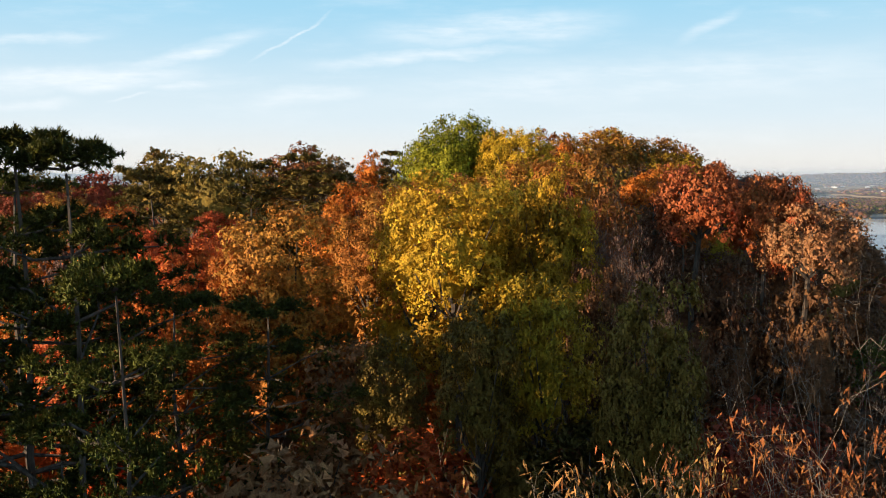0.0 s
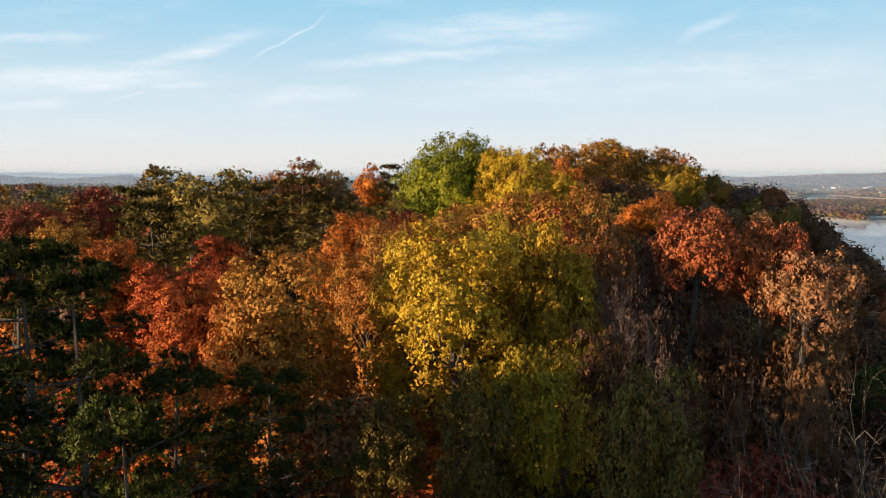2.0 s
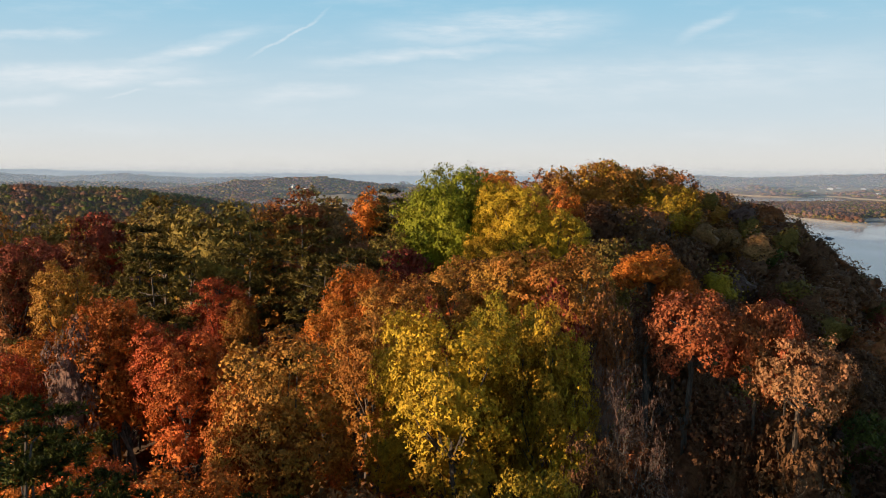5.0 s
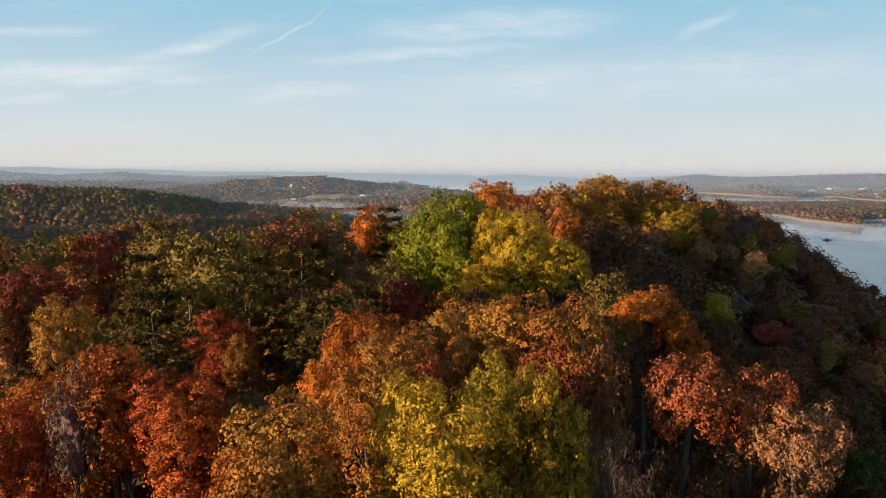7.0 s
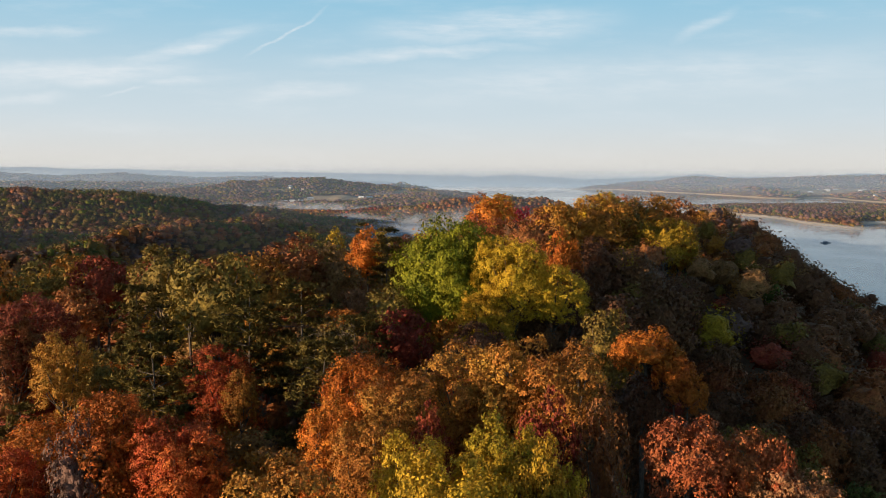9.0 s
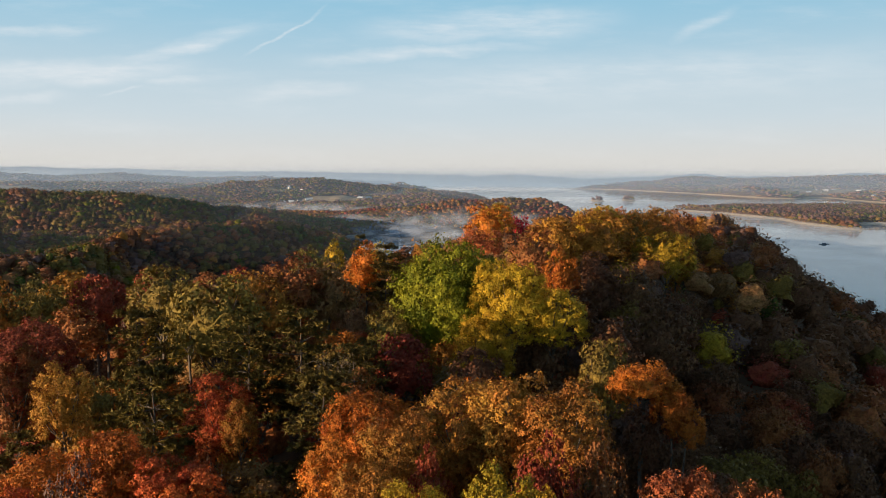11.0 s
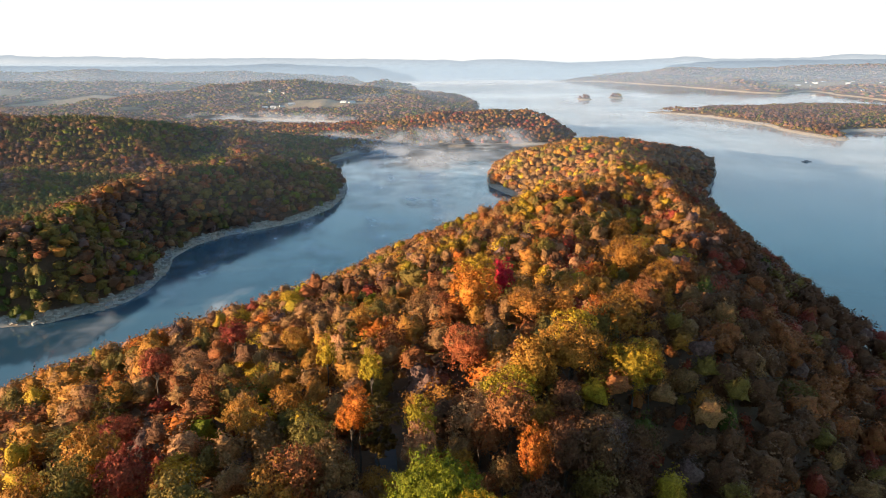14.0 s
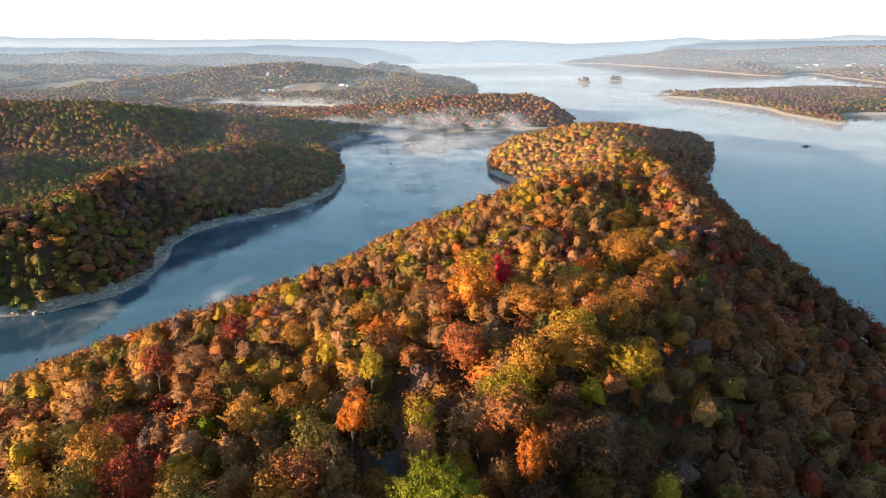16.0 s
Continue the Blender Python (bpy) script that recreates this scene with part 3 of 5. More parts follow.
def pine(seed, tall=16.0, wide=6.0, pads=110, tufts=10, needles_each=9, bare=0.42, length=0.30, width=0.05):
    """An old open pine: straight trunk, uneven whorls of boughs, flat pads of needle tufts on the outer halves, gaps between."""
    r = np.random.default_rng(seed)
    tree = new("pine_tree")
    pieces = bent(r, (0, 0, -0.6), (r.normal() * 0.2, r.normal() * 0.2, tall * 0.96), tall * 0.013, 0.03, 6, 0.006)
    spots, sizes = [], []
    whorls = 9
    for w in range(whorls):
        s = w / (whorls - 1)
        z = tall * (bare + (0.955 - bare) * s) + r.uniform(-0.2, 0.2)
        reach = wide * 0.5 * math.sqrt(max(0.06, 1 - ((s - 0.45) / 0.62) ** 2))
        for q in range(5):
            a = w * 1.1 + q * 1.257 + r.uniform(-0.45, 0.45)
            ln = reach * r.uniform(0.5, 1.12)
            end = np.array([math.cos(a) * ln, math.sin(a) * ln, z + ln * r.uniform(0.05, 0.38)])
            start = np.array([0, 0, z])
            pieces += bent(r, start, end, tall * 0.0032 * (1.2 - s * 0.7), 0.012, 2, 0.06)
            for e in (0.62, 0.84, 1.02):
                spots.append(start + (end - start) * e + r.normal(size=3) * np.array([0.22, 0.22, 0.05]) * wide / 6)
                sizes.append(wide * r.uniform(0.075, 0.125) * (0.8 if s > 0.85 else 1.0))
    v, f = limbs_mesh(pieces)
    link_mesh("trunk", v, f, [BARK], tree)
    pick = np.arange(pads) % len(spots)
    mid = np.repeat(np.array(spots)[pick], tufts, axis=0)
    big = np.repeat(np.array(sizes)[pick] * np.where(np.arange(pads) < len(spots), 1.0, 0.8), tufts)
    d = unit(r.normal(size=mid.shape) + np.array([0, 0, 0.5]))
    tuft = mid + d * (big * r.uniform(0.4, 1.05, len(big)))[:, None] * np.array([1, 1, 0.42])
    tuft = np.repeat(tuft, needles_each, axis=0)
    lift = np.repeat(d, needles_each, axis=0)
    way = unit(r.normal(size=tuft.shape) * np.array([1, 1, 0.6]) + lift * 0.6 + np.array([0, 0, 0.35]))
    verts = needles(r, tuft, way, length * r.uniform(0.6, 1.25, len(tuft)), width)
    soft = unit(lift * 0.7 + way * 0.25 + np.array([0, 0, 0.35]) + r.normal(size=way.shape) * 0.2)
    link_mesh("crown", verts, threes(len(tuft)), [LEAF["pine"]], tree, normals=np.repeat(soft, 3, axis=0))
    return tree


def bare_tree(seed, tall=14.0, wide=5.0, depth=4, leaves=0, size=0.14, bark=None, split=3, lean=(0, 0), thick=1.0):
    """A nearly leafless tree: forking boughs down to twigs, and a few hanging leaves."""
    r = np.random.default_rng(seed)
    tree = new("bare_tree")
    pieces, tips = [], []
    top = np.array([lean[0], lean[1], tall * 0.55])
    pieces += bent(r, (0, 0, -0.5), top, tall * 0.011 * thick, tall * 0.008 * thick, 4, 0.02)
    for q in range(5):
        a = q * 1.257 + r.uniform(-0.3, 0.3)
        start = np.array([lean[0], lean[1], tall * 0.55]) * r.uniform(0.75, 1.0)
        branches(r, start, (math.cos(a) * wide / tall * 1.5, math.sin(a) * wide / tall * 1.5, 0.9), tall * 0.20, tall * 0.0042 * thick, depth, pieces, tips, split)
    v, f = limbs_mesh(pieces, 3)
    link_mesh("trunk", v, f, [bark or PALE_BARK], tree)
    if leaves:
        pick = np.repeat(np.array(tips)[r.choice(len(tips), leaves // 5)], 5, axis=0)
        centre = pick + r.normal(size=pick.shape) * np.array([0.12, 0.12, 0.08]) - np.array([0, 0, size * 0.5])
        nrm = r.normal(size=pick.shape) * np.array([1, 1, 0.25])
        n = unit(nrm)
        side = unit(np.cross(n, [0, 0, 1.0])) * size * 0.45
        down = np.array([0, 0, -1.0]) * size + r.normal(size=pick.shape) * size * 0.8
        quad = np.stack([centre - down * 0.6, centre - side, centre + down, centre + side], 1)
        link_mesh("crown", quad.reshape(-1, 3), quads(leaves), [LEAF["orange"]], tree)
    return tree


def set_leaf(tree, name):
    for child in tree.children:
        if child.name.startswith("crown"):
            child.material_slots[0].link = "OBJECT"
            child.material_slots[0].material = LEAF[name]


def ground_at(x, y):
    z, d = height(np.array([float(x)]), np.array([float(y)]))
    return float(z[0])


# ---- woods ----
TONES = list(LEAF)
WORDS = {"green": "green", "olive": "olive green", "yellow": "yellow", "gold": "golden", "orange": "orange", "rust": "rust brown", "ochre": "ochre brown",
         "red": "red orange", "crimson": "dark crimson", "brown": "brown", "mauve": "thin mauve", "pale": "pale orange", "scarlet": "bright scarlet", "amber": "amber orange", "coral": "coral orange", "lime": "yellow green",
         "pine": "dark green", "dusky": "dusky green"}


def dress(tree, tone):
    set_leaf(tree, tone)
    if tree.name.startswith("pine"):
        return tagged(tree, "tall pine with open boughs of dark green needles", "tree", "trees on the ridge")
    if tree.name.startswith("bare"):
        return tagged(tree, "nearly bare autumn tree with pale twigs and few leaves", "tree", "trees on the ridge")
    return tagged(tree, WORDS[tone] + " autumn tree with a full leafy crown", "tree", "trees on the ridge")


def plant(pool, x, y, top, wide, tone, spin):
    """A copy of the master whose build suits best, with its foot on the ground, its top at that height and its crown that wide."""
    z = ground_at(x, y) - 0.2
    slim = (top - z) / wide
    close = sorted(pool, key=lambda m: abs(math.log(m[1] / m[2] / slim)))
    close = [m for m in close if abs(math.log(m[1] / m[2] / slim)) < abs(math.log(close[0][1] / close[0][2] / slim)) + 0.12][:4]
    master, tall0, wide0 = close[int(spin * 10) % len(close)]
    sz = (top - z) / tall0
    sx = wide / wide0 if pool in (BARE, TWIGGY, CAP) else max(wide / wide0, 0.50 * sz)
    m = Matrix.LocRotScale((x, y, z), Euler((0, 0, spin)), (sx, sx, sz))
    return dress(copy_thing(master, m), tone)


# masters stand on the slope behind the camera and are dressed like the rest
FULL = [(broadleaf(11, 19.0, 15.0, 74, 36000, 0.16), 19.0, 15.0), (broadleaf(12, 17.0, 9.3, 50, 26000, 0.105), 17.0, 9.3), (broadleaf(13, 17.0, 7.4, 40, 20000, 0.098), 17.0, 7.4),
        (broadleaf(14, 17.0, 5.6, 28, 13500, 0.090), 17.0, 5.6), (broadleaf(15, 15.0, 5.4, 24, 13500, 0.090), 15.0, 5.4), (broadleaf(16, 15.0, 6.4, 32, 16000, 0.092), 15.0, 6.4)]
CAP = [(broadleaf(17 + q, 19.0, 5.0, 22, 9500, 0.085, deep=3.6), 19.0, 5.0) for q in range(2)]
MEDIUM = [(broadleaf(31 + q, 12.0, 7.0, 18 + q, 2700, 0.19), 12.0, 7.0) for q in range(5)] + [(broadleaf(37 + q, 16.0, 11.0, 34, 5400, 0.21), 16.0, 11.0) for q in range(2)] + [(broadleaf(39 + q, 16.0, 6.2, 20, 2600, 0.17), 16.0, 6.2) for q in range(2)]
FULL_PINE = [(pine(51 + q, pads=270, tufts=15, needles_each=12, length=0.14, width=0.021), 16.0, 6.0) for q in range(2)]
MEDIUM_PINE = [(pine(61 + q, pads=200, tufts=10, needles_each=6, length=0.36, width=0.075), 16.0, 6.0) for q in range(3)]
BARE = [(bare_tree(71 + q, depth=4, thick=0.42), 14.0, 5.0) for q in range(2)]
TWIGGY = [(bare_tree(81 + q, tall=13.0, wide=4.6, depth=4, leaves=3600, size=0.048, split=3, thick=0.42), 13.0, 3.4) for q in range(2)]
MASTERS = [m for m, _, _ in FULL + CAP + MEDIUM + FULL_PINE + MEDIUM_PINE + BARE + TWIGGY]
for q, m in enumerate(MASTERS):
    mx, my = -70 + 11 * q, -62 - 7 * (q % 3)
    m.matrix_basis = pose(mx, my, ground_at(mx, my) - 0.2, 0, 0, 40 * q)
    dress(m, ["rust", "orange", "gold", "brown", "olive"][q % 5] if not m.name.startswith("pine") else "pine")

# the trees that stand out, rank by rank along the ridge: kind, x, y, top, width, tone
PINES_AND_TWIGS_BY_THE_CLEARING = [
    # the four pines west of x -19 are unseen, added to shade trees ahead
    ("pine", -8.9, 15, 84.9, 6.4, "dusky"), ("pine", -7.0, 13.5, 84.6, 4.6, "dusky"), ("pine", -5.2, 11.2, 82.6, 3.6, "dusky"), ("pine", -20, 13.5, 86.2, 7.0, "dusky"),
    ("pine", -26, 10, 86.6, 7.0, "dusky"), ("pine", -31, 7.5, 87.0, 7.5, "dusky"), ("pine", -23, 8, 86.4, 7.0, "dusky"), ("bare", 9.9, 16.8, 83.4, 3.4, "orange"),
    ("bare", 8.8, 17.6, 81.9, 3.0, "orange"), ("twiggy", 3.7, 9.5, 82.0, 3.9, "ochre"), ("twiggy", 6.6, 10.0, 81.9, 3.4, "rust"), ("twiggy", 5.0, 10.8, 81.6, 3.6, "rust"),
]
FIRST_RANK = [
    ("pine", -12.6, 21, 84.2, 6.0, "dusky"), ("pine", -5.6, 22.5, 80.2, 5.6, "dusky"), ("pine", -7.6, 20.5, 80.6, 5.6, "dusky"), ("full", 0.5, 34.0, 83.9, 5.8, "yellow"),
    ("full", 5.2, 36.0, 83.9, 4.0, "yellow"), ("cap", 18.5, 36.3, 82.4, 4.8, "pale"), ("twiggy", 7.6, 36.5, 83.5, 3.2, "mauve"), ("twiggy", 9.3, 35.0, 83.5, 2.3, "mauve"),
    # olive at (-2, 27): a yellow tree, its shade put into the tone
    ("full", 6.2, 36.0, 82.7, 3.7, "yellow"), ("full", -10.4, 36.0, 79.8, 3.9, "orange"), ("full", -2.0, 27.0, 77.8, 3.0, "olive"), ("full", 3.4, 24.0, 80.5, 3.6, "lime"),
    ("full", 1.2, 23.0, 79.7, 2.8, "olive"), ("full", 5.9, 20.0, 80.8, 2.6, "olive"), ("full", 6.0, 27.0, 80.4, 2.4, "brown"), ("full", -9.5, 26, 79.6, 4.6, "orange"),
    ("full", -13.5, 27, 79.4, 4.4, "red"), ("full", -17.0, 30, 79.8, 4.6, "orange"), ("bare", 9.6, 31, 80.6, 4.0, "mauve"),
]
SECOND_RANK = [
    ("full", 3.5, 39.0, 84.0, 4.7, "lime"), ("full", -1.6, 40.0, 83.0, 4.4, "yellow"), ("medium", 6.8, 45.5, 83.8, 3.2, "crimson"), ("cap", 13.4, 37.6, 84.4, 5.0, "coral"),
    ("cap", 16.9, 37.8, 83.8, 3.7, "coral"), ("cap", 18.1, 37.0, 83.1, 2.4, "coral"), ("bare", 9.9, 40.0, 85.2, 2.9, "mauve"), ("full", -4.7, 46.0, 81.7, 5.1, "amber"),
    ("full", 3.8, 39.0, 83.1, 5.0, "yellow"), ("full", -8.2, 37.0, 82.2, 7.3, "amber"),
]
THIRD_RANK = [
    ("full", 5.8, 55.0, 84.9, 7.1, "amber"), ("full", 9.0, 51.0, 85.4, 6.6, "amber"), ("full", -3.0, 51.0, 83.3, 5.6, "amber"), ("medium", 11.1, 47.0, 83.4, 4.0, "rust"),
    ("medium", -0.7, 47.0, 82.5, 2.1, "crimson"), ("full", -7.7, 50.0, 81.8, 5.0, "orange"), ("full", -23.9, 52.0, 81.6, 6.7, "orange"), ("medium", -26.0, 50.0, 80.5, 3.5, "mauve"),
    ("full", -30.8, 50.0, 77.8, 5.5, "red"), ("full", -19.5, 51.0, 80.0, 5.6, "red"), ("full", -17.9, 50.0, 79.4, 5.4, "red"), ("full", -24.3, 53.0, 80.9, 5.2, "orange"),
]
FOURTH_RANK = [
    ("full", 2.3, 57.0, 83.8, 7.9, "amber"), ("cap", 17.8, 61.0, 84.7, 5.7, "orange"), ("cap", 19.9, 60.0, 82.5, 3.6, "orange"), ("cap", 20.9, 59.0, 81.1, 3.1, "orange"),
    ("full", -6.1, 56.0, 83.2, 6.7, "orange"), ("pine", -9.7, 59.0, 84.1, 8.1, "pine"), ("pine", -24.5, 61.0, 84.2, 7.5, "pine"), ("full", -35.9, 68.0, 82.2, 5.4, "gold"),
    ("full", -33.3, 58.0, 77.2, 7.5, "orange"), ("bare", -17.6, 56.0, 79.4, 4.5, "mauve"), ("medium", -7.6, 67.0, 82.1, 4.6, "rust"),
]
BELOW_THE_GREEN_OAK = [
    ("full", 5.7, 87.0, 84.2, 7.7, "yellow"), ("pine", -14.8, 76.0, 86.1, 7.9, "pine"), ("pine", -20.4, 77.0, 85.4, 8.0, "pine"), ("pine", -34.3, 82.0, 84.8, 8.1, "pine"),
    ("pine", -8.4, 72.0, 83.3, 5.9, "pine"), ("full", -48.0, 84.0, 82.9, 10.7, "crimson"), ("full", -47.7, 80.0, 81.5, 7.1, "rust"), ("medium", -35.1, 73.0, 79.4, 7.2, "olive"),
    ("full", -22.4, 72.0, 80.2, 7.5, "red"), ("full", -19.3, 69.0, 78.5, 4.1, "gold"), ("bare", -11.2, 72.0, 85.1, 4.5, "mauve"), ("medium", -4.0, 82.0, 82.3, 7.3, "crimson"),
    ("bare", 1.4, 76.0, 81.9, 6.6, "mauve"), ("medium", 4.5, 78.0, 81.5, 6.2, "brown"), ("medium", 16.5, 70.0, 84.5, 6.2, "olive"),
]
BESIDE_THE_GREEN_OAK = [
    ("full", 2.0, 97.0, 91.4, 15.0, "green"), ("full", 6.7, 92.0, 89.7, 5.4, "yellow"), ("full", 9.5, 90.0, 89.4, 9.3, "yellow"), ("full", 14.7, 90.0, 86.4, 8.4, "yellow"),
    ("medium", -38.8, 101.0, 87.6, 10.9, "olive"), ("medium", -28.9, 94.0, 87.0, 12.0, "olive"), ("medium", -33.6, 97.0, 86.3, 6.6, "olive"), ("medium", -6.3, 92.0, 83.7, 6.3, "olive"),
    ("medium", 22.3, 90.0, 82.7, 8.9, "brown"), ("medium", 31.0, 100.0, 82.7, 9.9, "brown"),
]
BEHIND_THE_GREEN_OAK = [
    ("medium", -52.7, 112.0, 84.7, 8.8, "crimson"), ("medium", -52.8, 104.0, 81.0, 9.2, "rust"), ("medium", -17.3, 112.0, 86.7, 11.0, "ochre"), ("medium", -24.7, 106.0, 86.1, 9.9, "amber"),
    ("medium", 19.7, 113.0, 89.2, 5.7, "orange"), ("medium", -21.7, 108.0, 88.7, 9.5, "rust"), ("medium", 19.1, 104.0, 83.7, 8.2, "brown"), ("medium", 20.1, 113.0, 86.9, 5.7, "orange"),
    ("medium", -60.4, 110.0, 84.8, 9.1, "olive"), ("medium", -65.8, 106.0, 85.6, 7.9, "gold"), ("medium", 30, 112, 80.6, 8.5, "olive"),
]
ALONG_THE_LANE = [
    ("medium", -63.4, 116.0, 81.5, 10.8, "olive"), ("pine", -8.6, 126.0, 88.3, 7.9, "pine"), ("medium", 16.4, 125.0, 91.5, 9.1, "rust"), ("medium", -20.0, 118.0, 88.6, 8.1, "pine"),
    ("medium", 26.2, 118.0, 85.6, 10.4, "brown"), ("medium", 32.4, 120.0, 85.4, 10.6, "brown"), ("medium", -1.1, 125.0, 88.3, 6.8, "lime"), ("medium", -0.7, 118.0, 86.8, 6.5, "pale"),
    ("bare", -15.0, 115.0, 84.6, 4.8, "orange"), ("medium", -54.7, 119.0, 82.6, 8.4, "crimson"), ("medium", -63.8, 126.0, 82.9, 11.3, "gold"), ("bare", 36.5, 118.0, 87.5, 6.9, "mauve"),
    ("medium", 27, 121, 82.6, 9.5, "brown"), ("medium", 33.5, 119, 81.0, 9.0, "brown"), ("medium", 40, 120, 79.6, 9.5, "brown"), ("medium", 13, 126, 84.0, 8.0, "rust"),
]
UPPER_CREST = [
    ("medium", -13.0, 131.0, 88.4, 6.4, "orange"), ("medium", -38.1, 140.0, 81.8, 8.5, "amber"), ("medium", 10.9, 130.0, 86.3, 11.7, "pale"), ("medium", 17.3, 127.0, 87.3, 6.3, "orange"),
    ("medium", 18.3, 140.0, 86.9, 14.2, "lime"), ("medium", -14.4, 131.0, 85.3, 6.4, "orange"), ("medium", 29.4, 135.0, 86.2, 6.6, "brown"), ("pine", -23.6, 135.0, 82.1, 6.6, "pine"),
    ("medium", -49.0, 128.1, 73.2, 10.9, "yellow"), ("medium", 28, 129, 83.0, 9.0, "rust"), ("medium", 36, 128, 81.4, 9.5, "mauve"), ("medium", 43, 128, 79.8, 10.0, "brown"),
]
HIGH_CREST = [
    ("medium", 24.3, 146.0, 92.1, 10.0, "gold"), ("medium", 33.6, 152.0, 93.5, 15.6, "gold"), ("medium", 51.4, 154.0, 88.0, 9.0, "gold"), ("medium", 47.7, 150.0, 88.6, 12.1, "lime"),
    ("medium", 52.4, 152.0, 85.2, 7.4, "gold"), ("medium", 23.7, 149.0, 90.1, 9.6, "gold"), ("medium", -12.1, 156.0, 85.7, 5.6, "lime"), ("medium", 39.9, 149.0, 84.5, 8.0, "olive"),
    ("medium", -30.8, 152.0, 79.1, 7.4, "gold"), ("medium", -72.4, 153.3, 61.7, 12.5, "crimson"), ("medium", -82.4, 152.9, 58.3, 12.6, "olive"),
]
FARTHER_CREST = [
    ("medium", 42.9, 165.0, 92.2, 9.7, "olive"), ("medium", 35.6, 158.0, 93.8, 11.3, "yellow"), ("medium", 44.0, 171.0, 92.9, 6.5, "orange"), ("medium", 10.1, 163.0, 88.3, 11.7, "coral"),
    ("medium", -23.8, 166.0, 85.4, 5.0, "lime"), ("medium", 97.4, 170.0, 63.0, 10.7, "olive"), ("pine", -75.5, 160.0, 74.6, 6.4, "pine"), ("medium", -51.0, 160.0, 78.6, 10.3, "rust"),
    ("bare", 17.3, 170.0, 88.1, 5.4, "mauve"), ("medium", -47.2, 168.6, 67.8, 9.2, "gold"), ("medium", -100.2, 164.4, 49.5, 12.0, "olive"),
]
BEYOND_THE_GAP = [
    ("medium", 14.3, 200.0, 92.4, 14.6, "orange"), ("medium", 50.1, 172.0, 92.8, 15.1, "gold"), ("medium", 62.8, 190.0, 91.7, 11.5, "rust"), ("medium", 78.7, 225.0, 86.2, 14.1, "gold"),
    ("medium", 17.0, 215.0, 91.8, 12.5, "yellow"), ("medium", 25.4, 226.0, 87.4, 9.8, "scarlet"), ("pine", -18.1, 172.0, 86.0, 5.7, "pine"), ("medium", 30.1, 187.0, 89.5, 14.0, "amber"),
    ("medium", 60.4, 200.0, 87.1, 9.8, "amber"), ("medium", -70.5, 178.0, 77.1, 8.5, "crimson"), ("medium", -58.4, 210.0, 73.4, 8.2, "crimson"), ("medium", -8.4, 178.0, 82.4, 8.5, "rust"),
    ("medium", -37.7, 200.0, 74.2, 9.5, "amber"), ("medium", -18.0, 205.0, 79.2, 9.7, "amber"), ("medium", -1.0, 212.0, 80.1, 10.0, "ochre"), ("medium", 7.5, 205.0, 82.4, 9.7, "rust"),
    ("medium", -68.0, 199.2, 56.6, 12.1, "pale"),
]
FAR_RIDGE = [
    ("medium", 76.4, 257.0, 86.2, 17.9, "gold"), ("medium", 90.3, 287.9, 78.0, 14.0, "yellow"), ("medium", 99.5, 269.7, 71.3, 14.0, "yellow"), ("medium", 145.1, 422.8, 67.1, 14.0, "orange"),
    ("medium", 90.3, 319.1, 79.0, 13.0, "gold"), ("medium", -100.6, 320.1, 30.4, 14.0, "crimson"), ("medium", -27.2, 244.1, 60.1, 8.6, "green"), ("medium", -11.9, 245.2, 64.5, 11.3, "gold"),
    ("medium", 19.7, 289.7, 71.1, 11.8, "gold"), ("medium", 2.5, 245.0, 69.7, 12.2, "rust"), ("medium", 49.1, 282.3, 80.1, 10.4, "olive"), ("pine", 69.7, 309.2, 82.9, 10.0, "pine"),
    ("medium", 58.0, 239.6, 81.3, 10.9, "orange"), ("medium", -116.6, 277.4, 30.3, 14.0, "olive"), ("medium", -139.1, 275.0, 26.7, 14.0, "rust"), ("medium", -69.8, 269.8, 42.8, 12.5, "yellow"),
    ("medium", -52.8, 278.1, 48.9, 11.6, "yellow"),
]
SINGLE = PINES_AND_TWIGS_BY_THE_CLEARING + FIRST_RANK + SECOND_RANK + THIRD_RANK + FOURTH_RANK + BELOW_THE_GREEN_OAK + BESIDE_THE_GREEN_OAK + BEHIND_THE_GREEN_OAK + ALONG_THE_LANE + UPPER_CREST + HIGH_CREST + FARTHER_CREST + BEYOND_THE_GAP + FAR_RIDGE
taken = []
for kind, x, y, top, wide, tone in SINGLE:
    near = math.hypot(x, y) < 30 and abs(x) < y
    pool = {"full": FULL, "cap": CAP, "medium": MEDIUM, "pine": FULL_PINE if near else MEDIUM_PINE, "bare": BARE, "twiggy": TWIGGY}[kind]
    top = max(top, ground_at(x, y) + 10.0)
    plant(pool, x, y, top, wide, tone, random.Random(int(x * 70 + y * 13)).uniform(0, 6.28))
    taken.append((x, y, wide))
    # lower trees hide trunks; brown ones put shade below crowns into leaf colour
    if kind in ("full", "cap") and y < 95:
        lean = random.Random(int(x * 31 + y * 57))
        low_x, low_y = x + lean.uniform(-1.5, 1.5), y + lean.uniform(-0.5, 2.0)
        plant(MEDIUM, low_x, low_y, max(top - lean.uniform(3.5, 5.5), ground_at(low_x, low_y) + 5.0), max(4.0, wide * 0.95), tone if x < 9 and kind == "full" else "brown", lean.uniform(0, 6.28))

